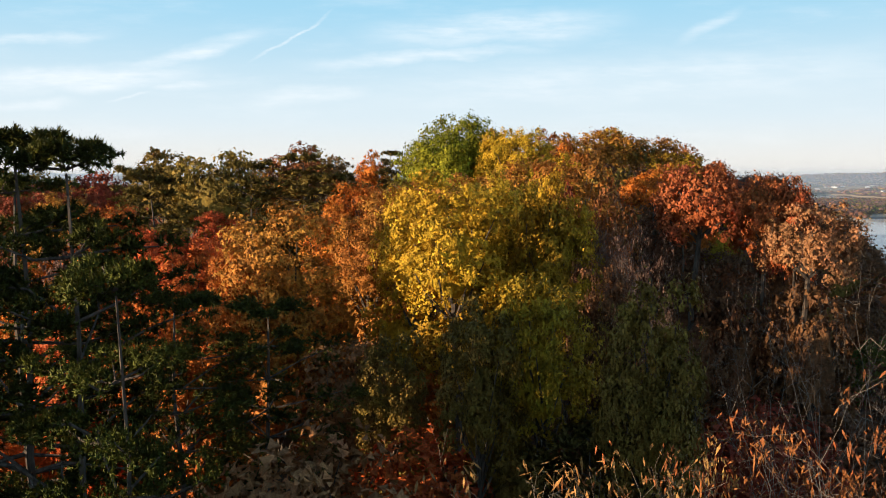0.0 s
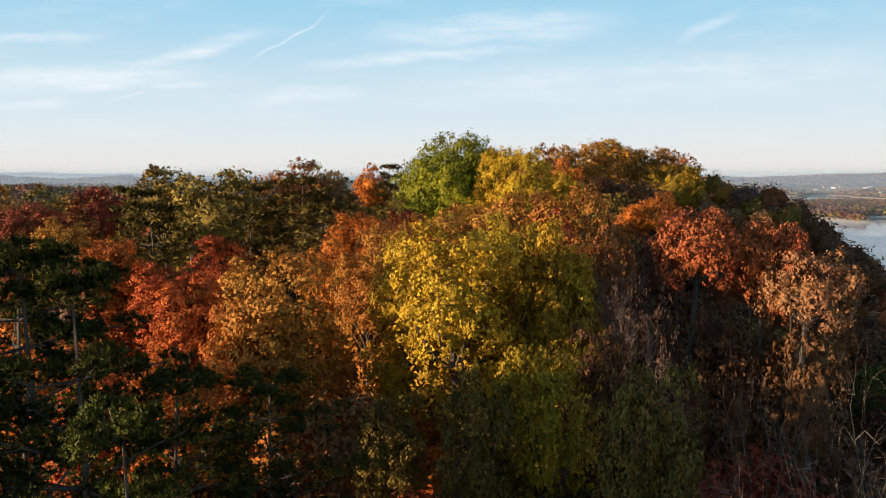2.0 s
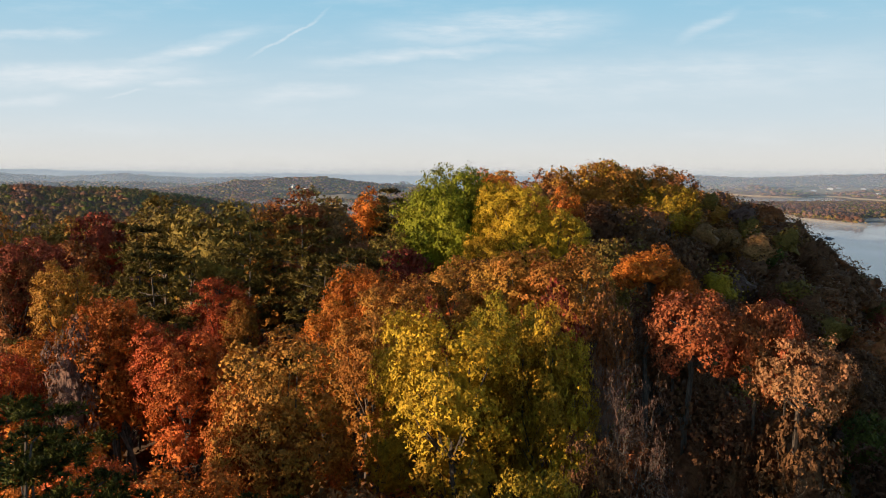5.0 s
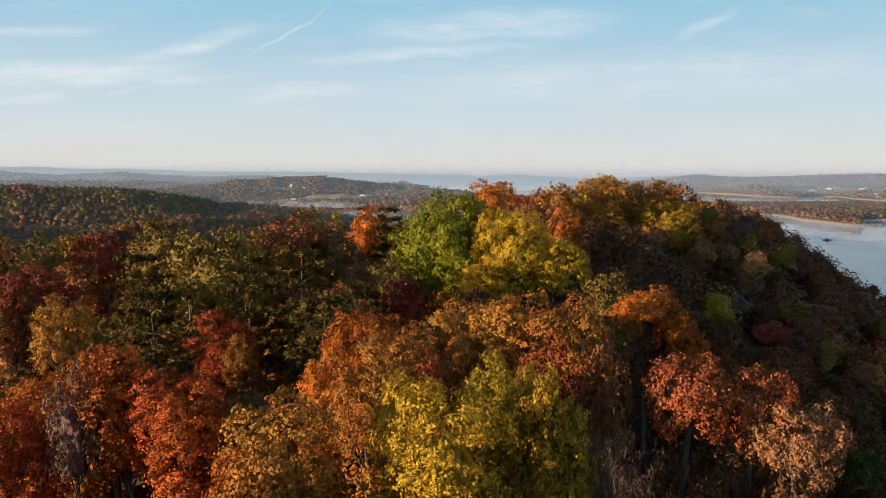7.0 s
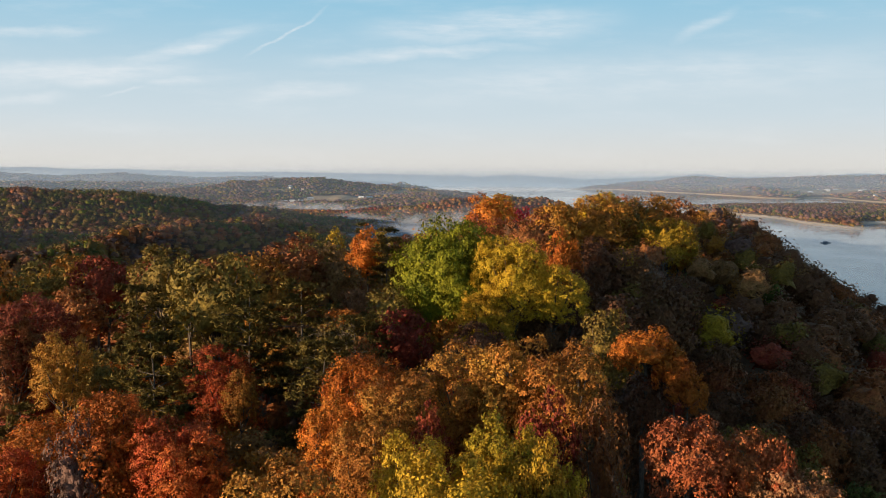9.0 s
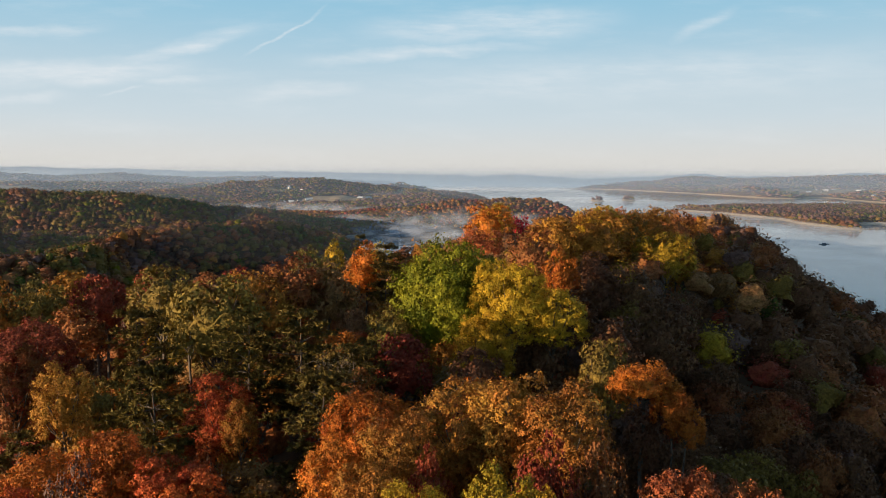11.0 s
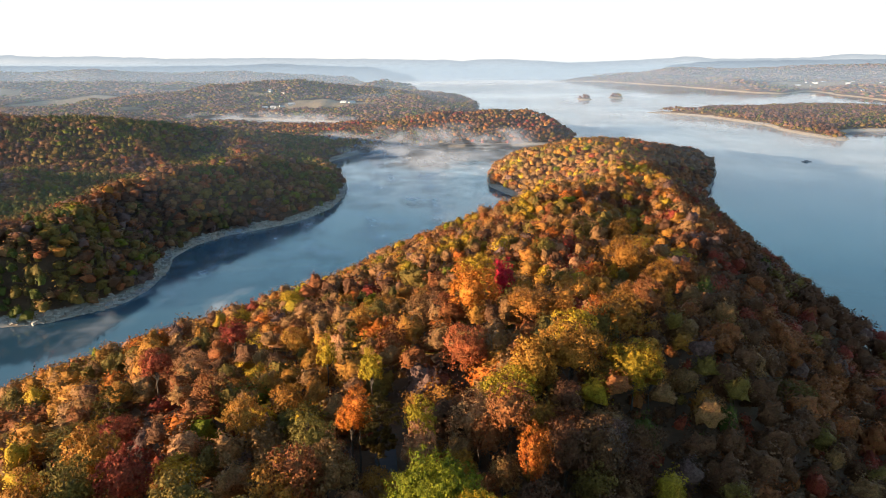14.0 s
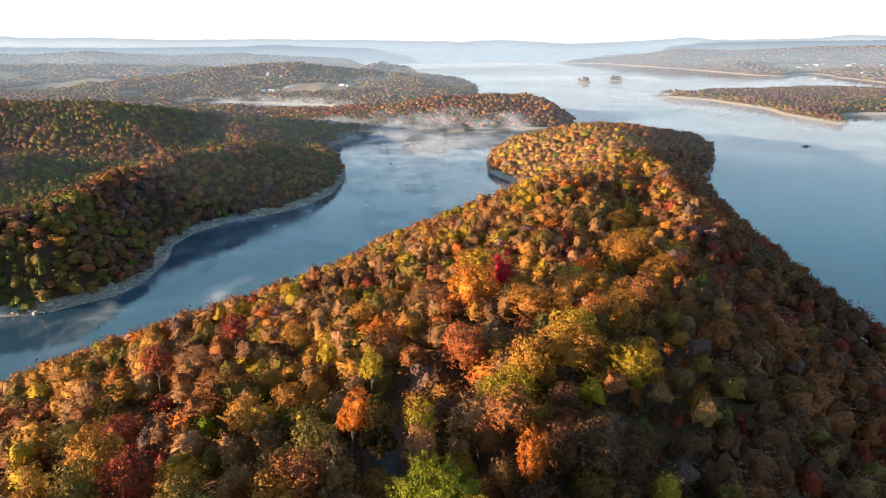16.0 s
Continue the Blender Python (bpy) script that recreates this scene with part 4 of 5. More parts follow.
MIX_RIDGE = [("pine", 6), ("green", 2), ("lime", 4), ("olive", 13), ("yellow", 5), ("gold", 17), ("ochre", 32), ("pale", 4), ("amber", 7), ("rust", 12), ("orange", 3), ("brown", 9), ("mauve", 3), ("crimson", 2)]
MIX_SPUR = [("olive", 24), ("gold", 6), ("ochre", 26), ("rust", 14), ("brown", 22), ("mauve", 8)]
MIX_NEAR = [("gold", 24), ("orange", 20), ("red", 7), ("ochre", 18), ("rust", 12), ("pale", 8), ("olive", 8), ("pine", 5)]
MIX_WEST = [("dusky", 26), ("pine", 28), ("green", 5), ("olive", 18), ("ochre", 8), ("brown", 14), ("rust", 4), ("mauve", 4)]
MIX_FAR = [("dusky", 16), ("olive", 26), ("mauve", 34), ("brown", 20), ("ochre", 4)]
# darker mix: puts the shade of the far slope into leaf colour
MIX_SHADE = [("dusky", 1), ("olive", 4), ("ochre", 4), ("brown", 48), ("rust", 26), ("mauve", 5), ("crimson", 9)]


def draw_tones(r, mix, count):
    w = np.array([b for _, b in mix], float)
    return np.array([TONES.index(a) for a, _ in mix])[r.choice(len(mix), count, p=w / w.sum())]


def patch_tones(r, mix, x, y, length, mixed=0.8):
    """Tones in loose patches: neighbours tend to match, in the order of the mix."""
    value = swell(x, y, length) + mixed * r.normal(size=len(x))
    rank = np.argsort(np.argsort(value)) / max(1, len(x))
    w = np.array([b for _, b in mix], float)
    edge = np.cumsum(w / w.sum())
    return np.array([TONES.index(a) for a, _ in mix])[np.minimum(np.searchsorted(edge, rank), len(mix) - 1)]


def scatter(r, x0, x1, y0, y1, spacing):
    xs, ys = np.meshgrid(np.arange(x0, x1, spacing), np.arange(y0, y1, spacing))
    xs = xs + (np.arange(len(xs)) % 2 * 0.5 * spacing)[:, None]
    x = xs.ravel() + r.uniform(-0.36, 0.36, xs.size) * spacing
    y = ys.ravel() + r.uniform(-0.36, 0.36, xs.size) * spacing
    return x, y


def in_sight(x, y, margin):
    """Within the wedge of land that opens northward from the take-off place."""
    return np.abs(x + 0.03 * y) < 0.66 * np.maximum(y, 0) + margin


# single trees of the near ridge that fill the gaps
r = np.random.default_rng(21)
fx, fy = scatter(r, -110, 110, 14, 130, 6.3)
fz, fd = height(fx, fy)
count = 0
for x, y, z, d in zip(fx, fy, fz, fd):
    reach = math.hypot(x, y)
    if abs(x) > 0.70 * y + 4 or reach > 120 or reach < 17 or d < 10:
        continue
    if min(math.hypot(x - a, y - b) - w * 0.36 for a, b, w in taken) < 1.0:
        continue
    count += 1
    # past x 14 the darker mix puts the slope's shade into leaf colour
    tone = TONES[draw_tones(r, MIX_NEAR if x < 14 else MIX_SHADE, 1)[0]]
    tall = r.uniform(8.5, 12.5)
    if tone == "pine":
        plant(MEDIUM_PINE, x, y, z + tall + 2, r.uniform(4.5, 6.0), "pine", r.uniform(0, 6.28))
    elif r.uniform() < 0.06 and x < 14:
        plant(BARE, x, y, z + tall, 4.5, "orange", r.uniform(0, 6.28))
    else:
        plant(MEDIUM[:5], x, y, z + tall, r.uniform(5.5, 7.8), tone, r.uniform(0, 6.28))


def woods(name, label, r, x, y, z, tall, wide, tones, build, flat=1.0):
    """Many trees as one leafy mass: varied crowns, one after another. build: around, rings, masses, leaf sprays, their size."""
    shapes = [small_crown(900 + build[3] + q, *build) for q in range(12)]
    needle = np.isin(tones, [TONES.index("pine"), TONES.index("dusky")])
    verts, faces, norms, index, n = [], [], [], [], 0
    for q in range(len(x)):
        base, tris, soft = shapes[q % 12]
        a = r.uniform(0, 6.28)
        w = wide[q] * (0.8 if needle[q] else 1.0)
        c, s, long = math.cos(a), math.sin(a), r.uniform(0.80, 1.25)
        rise = w * flat * (1.25 if needle[q] else r.uniform(0.85, 1.15))
        taper = w * (np.clip(1.25 - 0.45 * base[:, 2], 0.5, 1.2) if needle[q] else 1.0)
        v, m = np.empty((len(base), 3), np.float32), np.empty((len(base), 3), np.float32)
        v[:, 0] = (base[:, 0] * c - base[:, 1] * s) * taper * long + x[q]
        v[:, 1] = (base[:, 0] * s + base[:, 1] * c) * taper / long + y[q]
        v[:, 2] = (base[:, 2] - 1.4) * rise + z[q] + tall[q]
        m[:, 0], m[:, 1], m[:, 2] = soft[:, 0] * c - soft[:, 1] * s, soft[:, 0] * s + soft[:, 1] * c, soft[:, 2]
        verts.append(v)
        norms.append(m)
        faces.append(tris + n)
        index.append(np.full(len(tris), tones[q]))
        n += len(v)
    ob = link_mesh(name, np.concatenate(verts), np.concatenate(faces), [LEAF[t] for t in TONES], None, np.concatenate(index), normals=np.concatenate(norms))
    return tagged(ob, label, "woods", kind="stuff")


def clear_of_singles(x, y):
    keep = np.ones(len(x), bool)
    for a, b, w in taken:
        keep &= np.hypot(x - a, y - b) > w * 0.36 + 2.0
    return keep


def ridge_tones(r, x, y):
    """Warm leaves on the sunny side and the crest; duller brown oaks beyond carry that slope's shade in their colour.
    """
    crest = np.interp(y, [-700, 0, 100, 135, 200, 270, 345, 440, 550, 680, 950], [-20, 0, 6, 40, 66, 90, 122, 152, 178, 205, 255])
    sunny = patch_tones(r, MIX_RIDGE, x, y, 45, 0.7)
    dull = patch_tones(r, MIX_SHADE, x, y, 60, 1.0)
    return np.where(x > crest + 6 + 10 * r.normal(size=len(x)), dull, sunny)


def west_tones(r, x, y):
    """Mostly green woods, with warm leaves along the spur and in patches."""
    green = patch_tones(r, MIX_WEST, x, y, 140, 0.45)
    warm = patch_tones(r, MIX_SPUR, x, y, 90, 0.45)
    on_spur = ridge(CRESTS[1][0], 45, x, y) > 14
    return np.where((on_spur & (swell(x, y + 200, 70) + 0.3 * r.normal(size=len(x)) > -0.1)) | (swell(x + 300, y, 160) > 1.05), warm, green)


def seen_from_above(x, y, z, eye=165.0):
    """True where no hill stands between the tree and a place high over the take-off point."""
    clear = np.ones(len(x), bool)
    for s_ in np.linspace(0.08, 0.97, 40):
        hz_, _ = height(x * s_, y * s_)
        clear &= hz_ + 4 < eye + (z + 14 - eye) * s_
    return clear


# middle of the ridge
r = np.random.default_rng(22)
x, y = scatter(r, -260, 260, 20, 270, 7.6)
z, d = height(x, y)
far = np.hypot(x, y)
ok = (d > 5) & (far > 112) & (far < 265) & in_sight(x, y, 30) & clear_of_singles(x, y) & ~((far < 120) & (np.abs(x) < 0.7 * y + 4))
ok &= ~((np.abs(x + 7.5) < 5.0) & (y > 112) & (y < 162)) & (np.hypot(x - 55, y - 200) > 8)
x, y, z = x[ok], y[ok], z[ok]
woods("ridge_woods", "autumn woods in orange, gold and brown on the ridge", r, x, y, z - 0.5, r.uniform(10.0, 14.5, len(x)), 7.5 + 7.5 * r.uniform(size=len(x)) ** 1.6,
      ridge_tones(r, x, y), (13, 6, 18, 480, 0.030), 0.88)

# undergrowth between the nearer trees
x, y = scatter(r, -150, 120, 12, 250, 5.4)
z, d = height(x, y)
far = np.hypot(x, y)
ok = (d > 5) & (far > 44) & (far < 250) & in_sight(x, y, 8) & ~((np.abs(x + 7.5) < 3.5) & (y > 98) & (y < 172))
x, y, z = x[ok], y[ok], z[ok]
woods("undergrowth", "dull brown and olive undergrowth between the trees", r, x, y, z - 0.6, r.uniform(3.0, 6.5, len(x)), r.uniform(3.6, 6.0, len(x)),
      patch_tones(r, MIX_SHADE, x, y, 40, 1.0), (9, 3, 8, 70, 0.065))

# farther along the ridge
x, y = scatter(r, -260, 330, 120, 540, 7.9)
z, d = height(x, y)
far = np.hypot(x, y)
ok = (d > 4) & (far >= 265) & (far < 520) & (inside_distance(MAIN, x, y) > 0) & in_sight(x, y, 30)
x, y, z = x[ok], y[ok], z[ok]
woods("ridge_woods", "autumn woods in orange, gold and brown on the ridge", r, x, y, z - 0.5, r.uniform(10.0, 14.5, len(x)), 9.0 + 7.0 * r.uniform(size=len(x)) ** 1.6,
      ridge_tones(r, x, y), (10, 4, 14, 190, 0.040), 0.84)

# the ridge's far end
x, y = scatter(r, -60, 440, 300, 1160, 9.0)
z, d = height(x, y)
far = np.hypot(x, y)
ok = (d > 4) & (far >= 520) & (inside_distance(MAIN, x, y) > 0)
x, y, z = x[ok], y[ok], z[ok]
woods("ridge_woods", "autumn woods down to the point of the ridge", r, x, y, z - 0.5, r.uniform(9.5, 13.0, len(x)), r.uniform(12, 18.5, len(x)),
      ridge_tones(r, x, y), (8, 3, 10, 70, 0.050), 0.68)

# the ridge beside and behind the take-off place
x, y = scatter(r, -240, 230, -220, 112, 9.0)
z, d = height(x, y)
far = np.hypot(x, y)
ok = (d > 6) & (far > 17) & ~(in_sight(x, y, 6) & (y > 10))
x, y, z, far = x[ok], y[ok], z[ok], far[ok]
# unseen trees within this box are made taller to shade the trees ahead
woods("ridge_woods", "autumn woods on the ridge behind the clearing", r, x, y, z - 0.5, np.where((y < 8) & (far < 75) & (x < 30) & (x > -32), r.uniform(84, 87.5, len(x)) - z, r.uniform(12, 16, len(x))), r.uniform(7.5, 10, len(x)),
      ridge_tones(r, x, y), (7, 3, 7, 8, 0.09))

# the western hill and its spur
x, y = scatter(r, -1000, 0, 330, 1330, 8.8)
z, d = height(x, y)
ok = (d > 4 + 2.5 * np.sin(x * 0.05 + y * 0.07)) & (inside_distance(WEST, x, y) > 0) & in_sight(x, y, 40)
ok &= seen_from_above(x, y, z) | (y < 620) | (r.uniform(size=len(x)) < 0.4)
x, y, z = x[ok], y[ok], z[ok]
woods("hill_woods", "mixed green and orange woods on the western hill", r, x, y, z - 0.5, r.uniform(10.5, 14.5, len(x)), r.uniform(12.5, 18.5, len(x)),
      west_tones(r, x, y), (6, 2, 9, 40, 0.064), 0.66)

# closer ranks on the spur that faces the inlet
x, y = scatter(r, -420, -80, 330, 860, 9.5)
z, d = height(x, y)
ok = (d > 5) & (inside_distance(WEST, x, y) > 0) & in_sight(x, y, 20)
x, y, z = x[ok], y[ok], z[ok]
woods("hill_woods", "dull brown and green woods on the western spur", r, x, y, z - 0.5, r.uniform(8.5, 12.5, len(x)), r.uniform(10.0, 14.0, len(x)),
      west_tones(r, x, y), (6, 2, 9, 44, 0.070), 0.75)

# the wooded point across the cove
x, y = scatter(r, -300, 330, 1180, 1620, 10.0)
z, d = height(x, y)
ok = (d > 4) & (y > 1240) & in_sight(x, y, 40)
x, y, z = x[ok], y[ok], z[ok]
woods("hill_woods", "orange and red woods on the point across the cove", r, x, y, z - 0.5, r.uniform(10, 14, len(x)), r.uniform(12, 17, len(x)),
      patch_tones(r, MIX_SPUR + [("amber", 14), ("crimson", 8)], x, y, 110, 0.9), (7, 3, 9, 44, 0.060), 0.66)

# island and islets
x, y = scatter(r, 560, 1500, 1280, 2900, 12.5)
z, d = height(x, y)
on = np.maximum.reduce([inside_distance(p, x, y) for p in (ISLAND, ISLET_A, ISLET_B)])
ok = (on > 9) & ~((on < 22) & (x < 800) & (r.uniform(size=len(x)) < 0.35) & (y < 2300))
x, y, z = x[ok], y[ok], z[ok]
woods("island_woods", "autumn woods on the low sandy island", r, x, y, z - 0.5, r.uniform(9, 13, len(x)), r.uniform(14, 20, len(x)),
      patch_tones(r, MIX_FAR, x, y, 260, 0.8), (7, 3, 5, 14, 0.08), 0.62)


x, y = scatter(r, 600, 1000, 1290, 2150, 8.0)
z, d = height(x, y)
on = inside_distance(ISLAND, x, y)
ok = (on > 8 + 3 * np.sin(y * 0.04)) & (on < 75)
x, y, z = x[ok], y[ok], z[ok]
woods("island_scrub", "low olive scrub behind the island's beach", r, x, y, z - 0.4, r.uniform(2.5, 5.0, len(x)), r.uniform(7, 11, len(x)),
      patch_tones(r, [("dusky", 20), ("olive", 45), ("ochre", 20), ("brown", 20)], x, y, 90, 0.8), (6, 2, 5, 6, 0.12), 0.45)


def open_land(x, y):
    """Fields and clearings between the far woods."""
    open_ = swell(x, y, 300) + 0.5 * swell(y, x, 120) > 1.05
    for fx, fy, rx, ry in FIELDS:
        open_ |= ((x - fx) / rx) ** 2 + ((y - fy) / ry) ** 2 < 1
    return open_


# far woods
x, y = scatter(r, -1700, 400, 1330, 2700, 13.0)
z, d = height(x, y)
ok = (d > 6) & (inside_distance(WEST, x, y) > 0) & in_sight(x, y, 40) & ~((y < 1640) & (x > -290)) & ~(open_land(x, y) & (z < 45))
ok &= seen_from_above(x, y, z) | (r.uniform(size=len(x)) < 0.3)
x, y, z = x[ok], y[ok], z[ok]
woods("far_woods", "hazy autumn woods between distant fields", r, x, y, z - 0.5, r.uniform(10, 15, len(x)), r.uniform(19, 27, len(x)),
      patch_tones(r, MIX_FAR, x, y, 260, 0.8), (5, 2, 6, 12, 0.09), 0.42)
x, y = scatter(r, -3300, 3600, 2300, 4900, 26.0)
z, d = height(x, y)
ok = (d > 8) & ((y >= 2700) | (x > 1000)) & in_sight(x, y, 40) & ~(open_land(x, y) & (z < 60))
ok &= seen_from_above(x, y, z) | (r.uniform(size=len(x)) < 0.3)
ok &= np.maximum.reduce([inside_distance(p, x, y) for p in (ISLAND, ISLET_A, ISLET_B)]) < 0
x, y, z = x[ok], y[ok], z[ok]
woods("far_woods", "hazy autumn woods between distant fields", r, x, y, z - 0.5, r.uniform(9, 14, len(x)), r.uniform(34, 50, len(x)),
      patch_tones(r, MIX_FAR, x, y, 260, 0.8), (6, 2, 5, 0, 0.14), 0.26)

# ---- the western bank's broken limestone ----


def slab(r):
    """A rough angular block: eight shaken corners."""
    c = np.array(list(itertools.product((-0.5, 0.5), (-0.5, 0.5), (-0.5, 0.5))))
    c = c * (1 + r.uniform(-0.3, 0.25, c.shape)) + r.uniform(-0.08, 0.08, c.shape)
    f = np.array([(0, 1, 3, 2), (4, 6, 7, 5), (0, 4, 5, 1), (2, 3, 7, 6), (0, 2, 6, 4), (1, 5, 7, 3)])
    return c, f


r = np.random.default_rng(41)
bank = np.array(WEST[4:20], float)
verts, faces, n = [], [], 0
for (x0, y0), (x1, y1) in zip(bank[:-1], bank[1:]):
    length = math.hypot(x1 - x0, y1 - y0)
    for q in range(int(length * 1.7)):
        s_, off = r.uniform(), r.uniform(0.3, 10.5)
        nxt = np.array([-(y1 - y0), x1 - x0]) / length
        bx, by = np.array([x0 + (x1 - x0) * s_, y0 + (y1 - y0) * s_]) + nxt * off
        bz = ground_at(bx, by)
        if bz < -0.4:
            continue
        c, f = slab(r)
        big = r.uniform(0.8, 3.4) * r.uniform(0.6, 1.2)
        c = c * np.array([big * 1.5, big, big * 0.45])
        a, t = r.uniform(0, 3.14), r.uniform(-0.35, 0.35)
        turn = np.array(Euler((t, r.uniform(-0.3, 0.3), a)).to_matrix())
        verts.append(c @ turn.T + np.array([bx, by, bz + big * 0.08]))
        faces.append(f + n)
        n += 8
tagged(link_mesh("shore_rocks", np.concatenate(verts), np.concatenate(faces), [ROCK]), "pale broken limestone slabs along the lake bank", "rocks", kind="stuff")

# ---- small things of the lake and the far shore ----
WALL_PAINT = plain_material("white_siding", (0.78, 0.76, 0.72))
ROOF_DARK = plain_material("dark_shingles", (0.10, 0.095, 0.09), 0.9)
ROOF_PALE = plain_material("pale_metal_roof", (0.55, 0.56, 0.57), 0.45)
DECK = plain_material("weathered_planks", (0.085, 0.075, 0.065), 0.85)
ASPHALT = plain_material("asphalt", (0.055, 0.055, 0.058), 0.9, 0.0, 0.3, 0.8)
CAR_PAINT = plain_material("silver_paint", (0.55, 0.57, 0.60), 0.3, 0.5, 0.05)
DARK_GLASS = plain_material("dark_glass", (0.02, 0.025, 0.03), 0.08, 0.0, 0.1)
RUBBER = plain_material("rubber", (0.02, 0.02, 0.02), 0.85)


def part(name, bm, mat, parent, label=""):
    """Link a bmesh as one mesh under a thing."""
    me = bpy.data.meshes.new(name)
    bm.to_mesh(me)
    bm.free()
    me.materials.append(mat)
    ob = new(name, me)
    ob.parent = parent
    if label:
        tagged(ob, label)
    return ob


def box(x0, x1, y0, y1, z0, z1, bevel=0.0):
    bm = bmesh.new()
    bmesh.ops.create_cube(bm, size=1.0)
    for v in bm.verts:
        v.co = (x0 + (v.co.x + 0.5) * (x1 - x0), y0 + (v.co.y + 0.5) * (y1 - y0), z0 + (v.co.z + 0.5) * (z1 - z0))
    if bevel:
        bmesh.ops.bevel(bm, geom=bm.edges[:], offset=bevel, segments=2, affect="EDGES")
    return bm


def gable(x0, x1, y0, y1, z0, z1, over=0.5, thick=0.25):
    """A pitched roof with eaves, its ridge along x."""
    bm = bmesh.new()
    x0, x1, y0, y1 = x0 - over, x1 + over, y0 - over, y1 + over
    ym = (y0 + y1) / 2
    prof = [(y0, z0), (ym, z1), (y1, z0), (y1, z0 - thick), (ym, z1 - thick), (y0, z0 - thick)]
    a = [bm.verts.new((x0, y, z)) for y, z in prof]
    b = [bm.verts.new((x1, y, z)) for y, z in prof]
    for q in range(6):
        n = (q + 1) % 6
        bm.faces.new((a[q], a[n], b[n], b[q]))
    for side in (a, b):
        bm.faces.new((side[0], side[1], side[4], side[5]))
        bm.faces.new((side[1], side[2], side[3], side[4]))
    bmesh.ops.recalc_face_normals(bm, faces=bm.faces[:])
    return bm


def house(width, depth, storeys, roof):
    """A far house: walls, gabled roof with a chimney, door, and windows on its long sides."""
    h = new("house")
    high = 2.8 * storeys
    part("wall", box(-width / 2, width / 2, -depth / 2, depth / 2, -1.5, high), WALL_PAINT, h)
    top = part("roof", gable(-width / 2, width / 2, -depth / 2, depth / 2, high, high + depth * 0.36), roof, h)
    part("chimney", box(width * 0.25, width * 0.25 + 0.9, -0.4, 0.5, high, high + depth * 0.36 + 0.9), DECK, top)
    part("door", box(-0.5, 0.5, -depth / 2 - 0.06, -depth / 2 + 0.02, 0, 2.1), DECK, h)
    for level in range(storeys):
        for q in range(4):
            x = -width / 2 + width * (q + 0.5) / 4
            if level == 0 and abs(x) < 1.2:
                continue
            part("window", box(x - 0.55, x + 0.55, -depth / 2 - 0.05, -depth / 2 + 0.02, 0.9 + 2.8 * level, 2.3 + 2.8 * level), DARK_GLASS, h)
    return tagged(h, "white far-off house with a gabled roof among trees", "house", "houses on the far shore")


HOMES = [house(13, 8, 1, ROOF_DARK), house(16, 9, 2, ROOF_PALE), house(20, 10, 1, ROOF_PALE)]
SPOTS = [(-434, 2349), (-427, 2132), (-206, 2187), (-163, 2059), (-912, 3636), (-894, 3854), (-405, 2150), (-452, 2140), (-380, 2165), (-590, 2420), (-560, 2440), (-230, 2200), (-120, 2080),
         (-480, 2360), (-700, 2380), (1891, 3520), (2069, 3639), (1938, 3314), (2287, 3763), (2196, 3476), (2346, 4312), (1830, 3420), (1870, 3460), (1960, 3560), (2010, 3580), (2120, 3600), (1990, 3400),
         (2060, 3480), (2150, 3560), (1780, 3450), (1920, 3640), (2240, 3620), (1800, 3000), (1840, 2960), (1760, 2900), (1720, 2800), (2300, 3520), (1700, 4200), (1500, 3900), (2100, 3900)]
for q, (hx, hy) in enumerate(SPOTS):
    spot = pose(hx, hy, ground_at(hx, hy) + 0.4, 0, 0, (q * 37) % 80 - 40)
    if q < 3:
        HOMES[q].matrix_basis = spot
    else:
        copy_thing(HOMES[q % 3], spot)

# a narrow lane through the trees on the crest, with a car parked farther on
lane = [(-9.5 + 0.04 * q + 1.2 * math.sin(q * 0.09), 100.0 + q) for q in range(0, 70, 2)]
verts = []
for lx, ly in lane:
    for side in (-2.3, -0.8, 0.8, 2.3):
        verts.append((lx + side, ly, ground_at(lx + side, ly) + 0.12))
faces = [(4 * q + c, 4 * q + c + 1, 4 * q + c + 5, 4 * q + c + 4) for q in range(len(lane) - 1) for c in range(3)]
tagged(link_mesh("road", verts, faces, [ASPHALT]), "narrow shaded asphalt lane between the trees", "road", kind="structure")


def parked_car():
    """A small hatchback: rounded body, glazed cabin, four wheels with rims."""
    c = tagged(new("car"), "silver car parked in a gap between trees", "car")
    part("body", box(-0.88, 0.88, -2.1, 2.1, 0.32, 0.92, 0.14), CAR_PAINT, c)
    cabin = box(-0.76, 0.76, -1.5, 0.9, 0.90, 1.46, 0.12)
    for v_ in cabin.verts:
        if v_.co.z > 1.2:
            v_.co.y *= 0.72
            v_.co.x *= 0.86
    part("cabin", cabin, DARK_GLASS, c)
    part("roof", box(-0.58, 0.58, -0.95, 0.5, 1.44, 1.49, 0.02), CAR_PAINT, c)
    for wx in (-0.80, 0.80):
        for wy in (-1.3, 1.3):
            bm = bmesh.new()
            bmesh.ops.create_cone(bm, cap_ends=True, segments=20, radius1=0.32, radius2=0.32, depth=0.2, matrix=Matrix.Translation((wx, wy, 0.32)) @ Matrix.Rotation(radians(90), 4, "Y"))
            wheel = part("wheel", bm, RUBBER, c)
            bm = bmesh.new()
            bmesh.ops.create_cone(bm, cap_ends=True, segments=16, radius1=0.19, radius2=0.17, depth=0.22, matrix=Matrix.Translation((wx, wy, 0.32)) @ Matrix.Rotation(radians(90), 4, "Y"))
            part("rim", bm, CAR_PAINT, wheel)
    return c


parked_car().matrix_basis = pose(55, 200, ground_at(55, 200) + 0.02, 0, 0, 60)

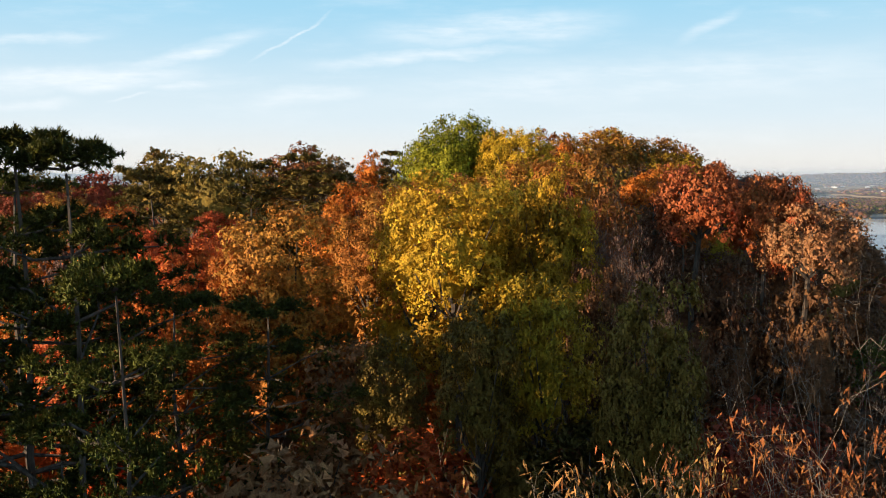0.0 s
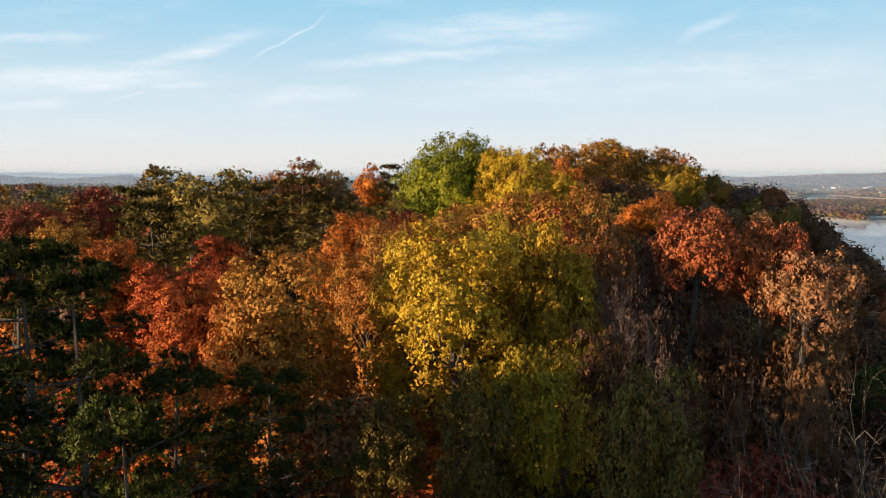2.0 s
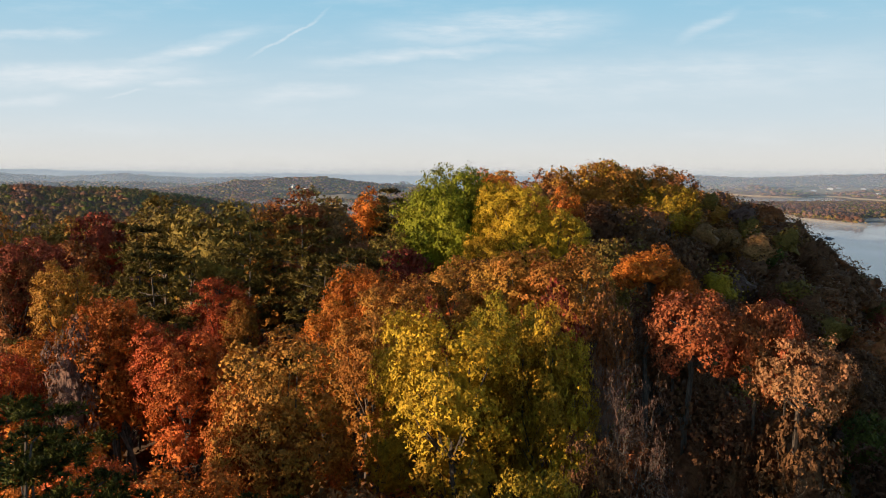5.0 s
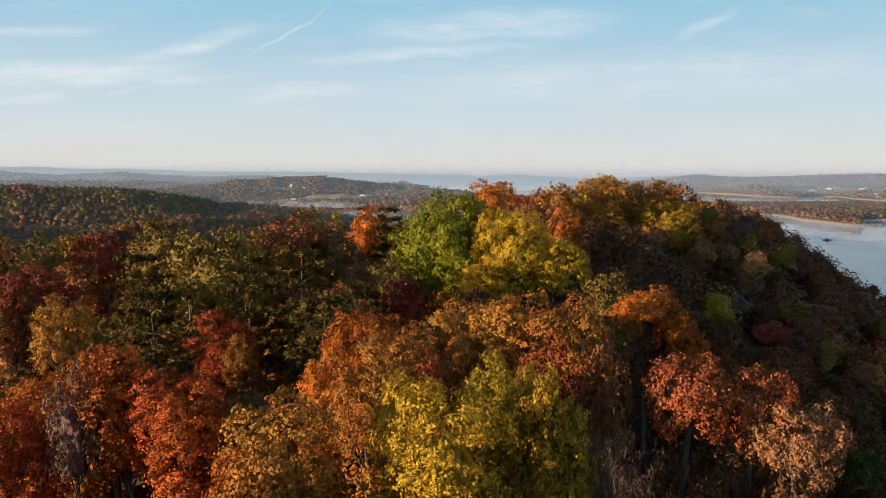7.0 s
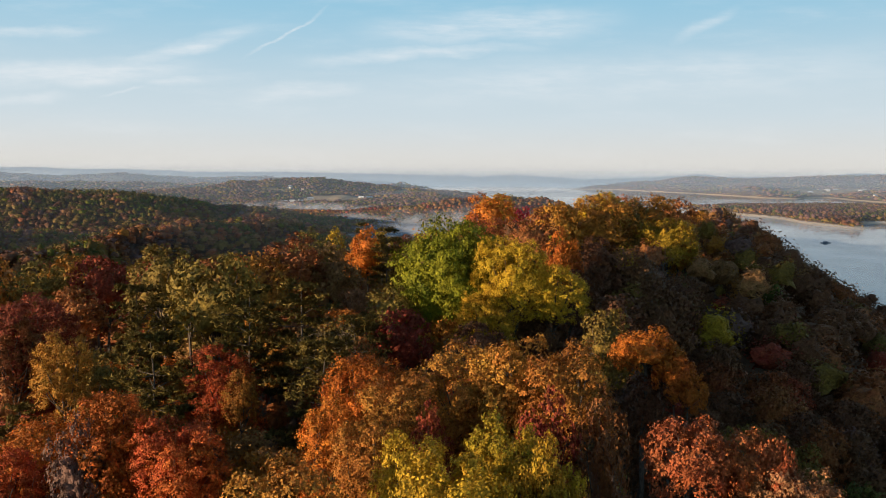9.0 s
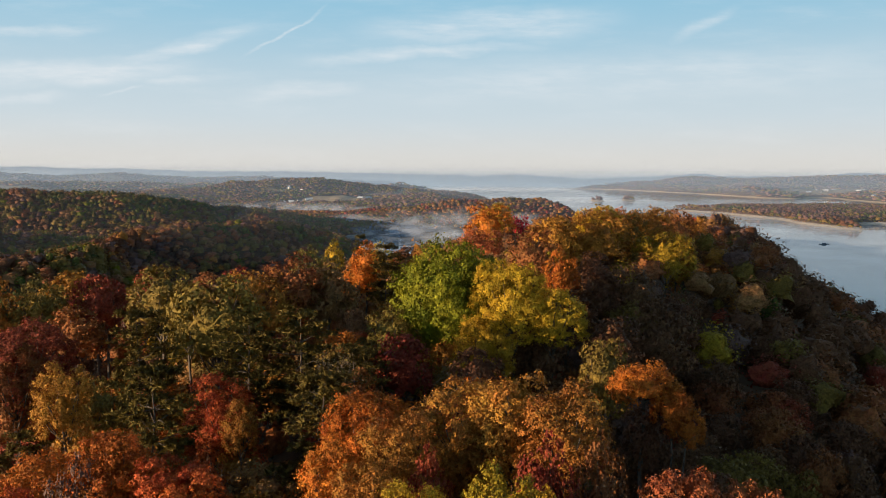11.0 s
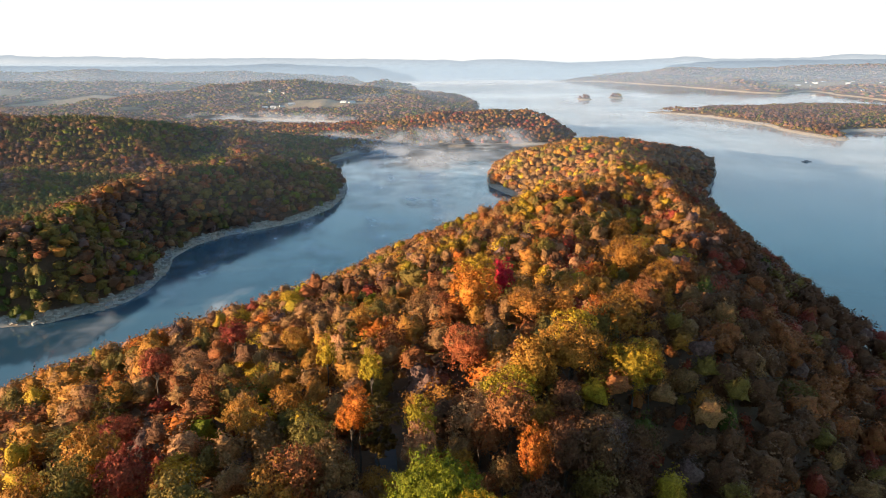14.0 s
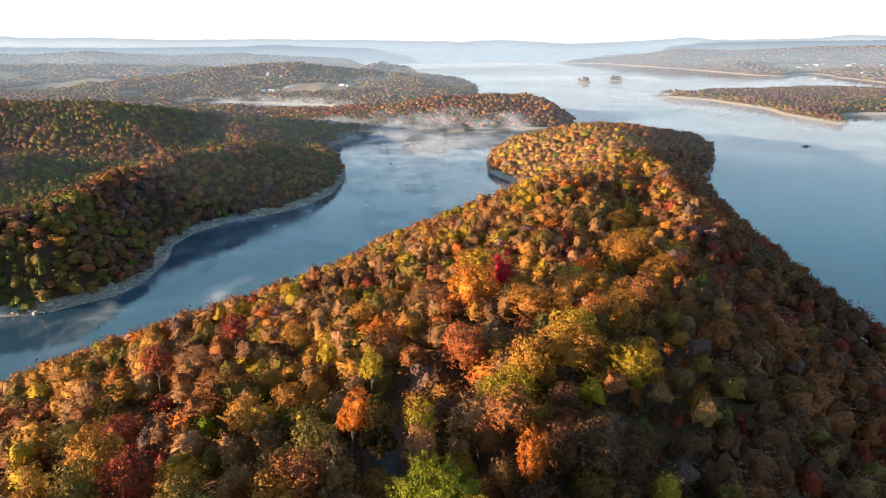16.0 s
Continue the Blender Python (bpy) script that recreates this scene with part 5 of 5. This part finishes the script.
# a dark floating dock on the open lake
dock = tagged(new("floating_dock"), "dark weathered floating dock on the open lake", "dock")
part("deck", box(-7, 7, -2.6, 2.6, 0.35, 0.75, 0.05), DECK, dock)
for q in range(5):
    part("float", box(-6.5 + q * 2.8, -4.9 + q * 2.8, -2.3, 2.3, -0.3, 0.35, 0.1), RUBBER, dock)
part("shelter", box(-3.0, 2.2, -1.5, 1.5, 0.75, 2.3, 0.05), DECK, dock)
dock.matrix_basis = pose(569, 1051, 0, 0, 0, 8)

# ---- mist: thin sheets that lie over the water and in the far valleys ----


def mist_sheet(name, label, x0, x1, y0, y1, z, size, low, high, dense, stretch=(1.0, 1.0), fade=((0.2, 0.2), (0.2, 0.2))):
    m = mist_material(name, size, low, high, dense, stretch, fade)
    ob = link_mesh(name, [(x0, y0, z), (x1, y0, z), (x1, y1, z), (x0, y1, z)], [(0, 1, 2, 3)], [m])
    return tagged(ob, label, "mist", kind="stuff")


mist_sheet("mist", "thin wisps of morning mist over the inlet", -330, 190, 300, 1290, 3.0, 0.034, 0.46, 0.82, 0.60, (1.0, 0.6), ((0.1, 0.1), (0.2, 0.03)))
mist_sheet("mist", "thin wisps of morning mist over the inlet", -260, 190, 500, 1290, 9.0, 0.022, 0.46, 0.84, 0.50, (1.0, 0.55), ((0.1, 0.1), (0.3, 0.03)))
# this sheet is added to lighten the open lake's colour
mist_sheet("mist", "faint pale sheet added to lighten the open lake", 240, 1500, 480, 3100, 4.0, 0.005, 0.22, 0.75, 0.42, (1.0, 0.5), ((0.08, 0.1), (0.25, 0.2)))
mist_sheet("mist", "bright fog over the distant lake", -900, 1300, 3200, 4950, 14.0, 0.0018, 0.30, 0.65, 0.55, (0.5, 1.0), ((0.2, 0.3), (0.5, 0.0)))


def haze_sheet(y0, y1, top, dense):
    """A thin slanting sheet added as haze, its pale blue put into the colour; it rises with distance and thins out
    upward.
    """
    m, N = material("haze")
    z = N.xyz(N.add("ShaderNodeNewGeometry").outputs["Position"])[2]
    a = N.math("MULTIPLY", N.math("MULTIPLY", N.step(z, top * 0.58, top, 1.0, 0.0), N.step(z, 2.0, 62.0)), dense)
    # blue colour and a fixed normal tilted sunward give the sheet its haze brightness
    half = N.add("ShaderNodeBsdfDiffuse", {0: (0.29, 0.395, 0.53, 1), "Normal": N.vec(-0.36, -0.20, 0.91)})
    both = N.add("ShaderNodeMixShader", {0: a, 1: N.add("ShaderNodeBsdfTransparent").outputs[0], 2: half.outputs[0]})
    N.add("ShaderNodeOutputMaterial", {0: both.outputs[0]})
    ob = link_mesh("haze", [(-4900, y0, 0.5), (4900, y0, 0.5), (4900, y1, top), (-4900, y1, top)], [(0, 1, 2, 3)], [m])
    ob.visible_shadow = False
    return tagged(ob, "slanting pale blue sheet standing in for haze over the far country", "haze", kind="stuff")


haze_sheet(400, 1150, 170, 0.030)
haze_sheet(800, 1900, 165, 0.055)
haze_sheet(1350, 2700, 155, 0.13)
haze_sheet(2000, 3500, 145, 0.20)
haze_sheet(3000, 4700, 140, 0.36)

# fog puffs: slanting torn veils of droplets
FOG, N = material("fog_puff")
gx_, gy_, gz_ = N.xyz(N.add("ShaderNodeTexCoord").outputs["Generated"])
cx = N.math("MULTIPLY", N.math("SUBTRACT", gx_, 0.5), 2.0)
cz = N.math("MULTIPLY", N.math("SUBTRACT", gz_, 0.42), 1.8)
place = N.add("ShaderNodeNewGeometry").outputs["Position"]
torn = N.noise(place, 0.020, 5.0, 0.6)
round_ = N.step(N.math("ADD", N.math("MULTIPLY", cx, cx), N.math("MULTIPLY", cz, cz)), 0.0, 1.0, 1.0, 0.0)
a_ = N.math("MULTIPLY", N.math("MULTIPLY", round_, N.step(torn, 0.30, 0.70)), 0.50)
# fixed normal tilted toward the sun brightens the puffs
drop = N.add("ShaderNodeBsdfDiffuse", {0: (0.52, 0.58, 0.67, 1), "Normal": N.vec(-0.30, -0.16, 0.94)})
N.add("ShaderNodeOutputMaterial", {0: N.add("ShaderNodeMixShader", {0: a_, 1: N.add("ShaderNodeBsdfTransparent").outputs[0], 2: drop.outputs[0]}).outputs[0]})
r = np.random.default_rng(77)
PUFFS = [(-500, 1760, 210, 30), (-390, 1730, 230, 34), (-270, 1700, 220, 32), (-170, 1660, 160, 26), (-230, 1215, 130, 26), (-140, 1225, 150, 34),
         (-40, 1250, 170, 40), (60, 1268, 190, 44), (150, 1272, 150, 34), (-60, 1130, 200, 22), (60, 1090, 160, 22), (-10, 900, 90, 20), (10, 1010, 120, 20)]
for fx, fy, wide_, high_ in PUFFS:
    lean_ = high_ * r.uniform(0.8, 1.6)
    puff = link_mesh("mist", [(-wide_ / 2, -lean_, 0.6), (wide_ / 2, -lean_ * 0.7, 0.6), (wide_ / 2, lean_, high_), (-wide_ / 2, lean_ * 1.2, high_)], [(0, 1, 2, 3)], [FOG])
    puff.location = (fx, fy, 0)
    puff.visible_shadow = False
    tagged(puff, "soft bank of morning fog over the water", "mist", kind="stuff")
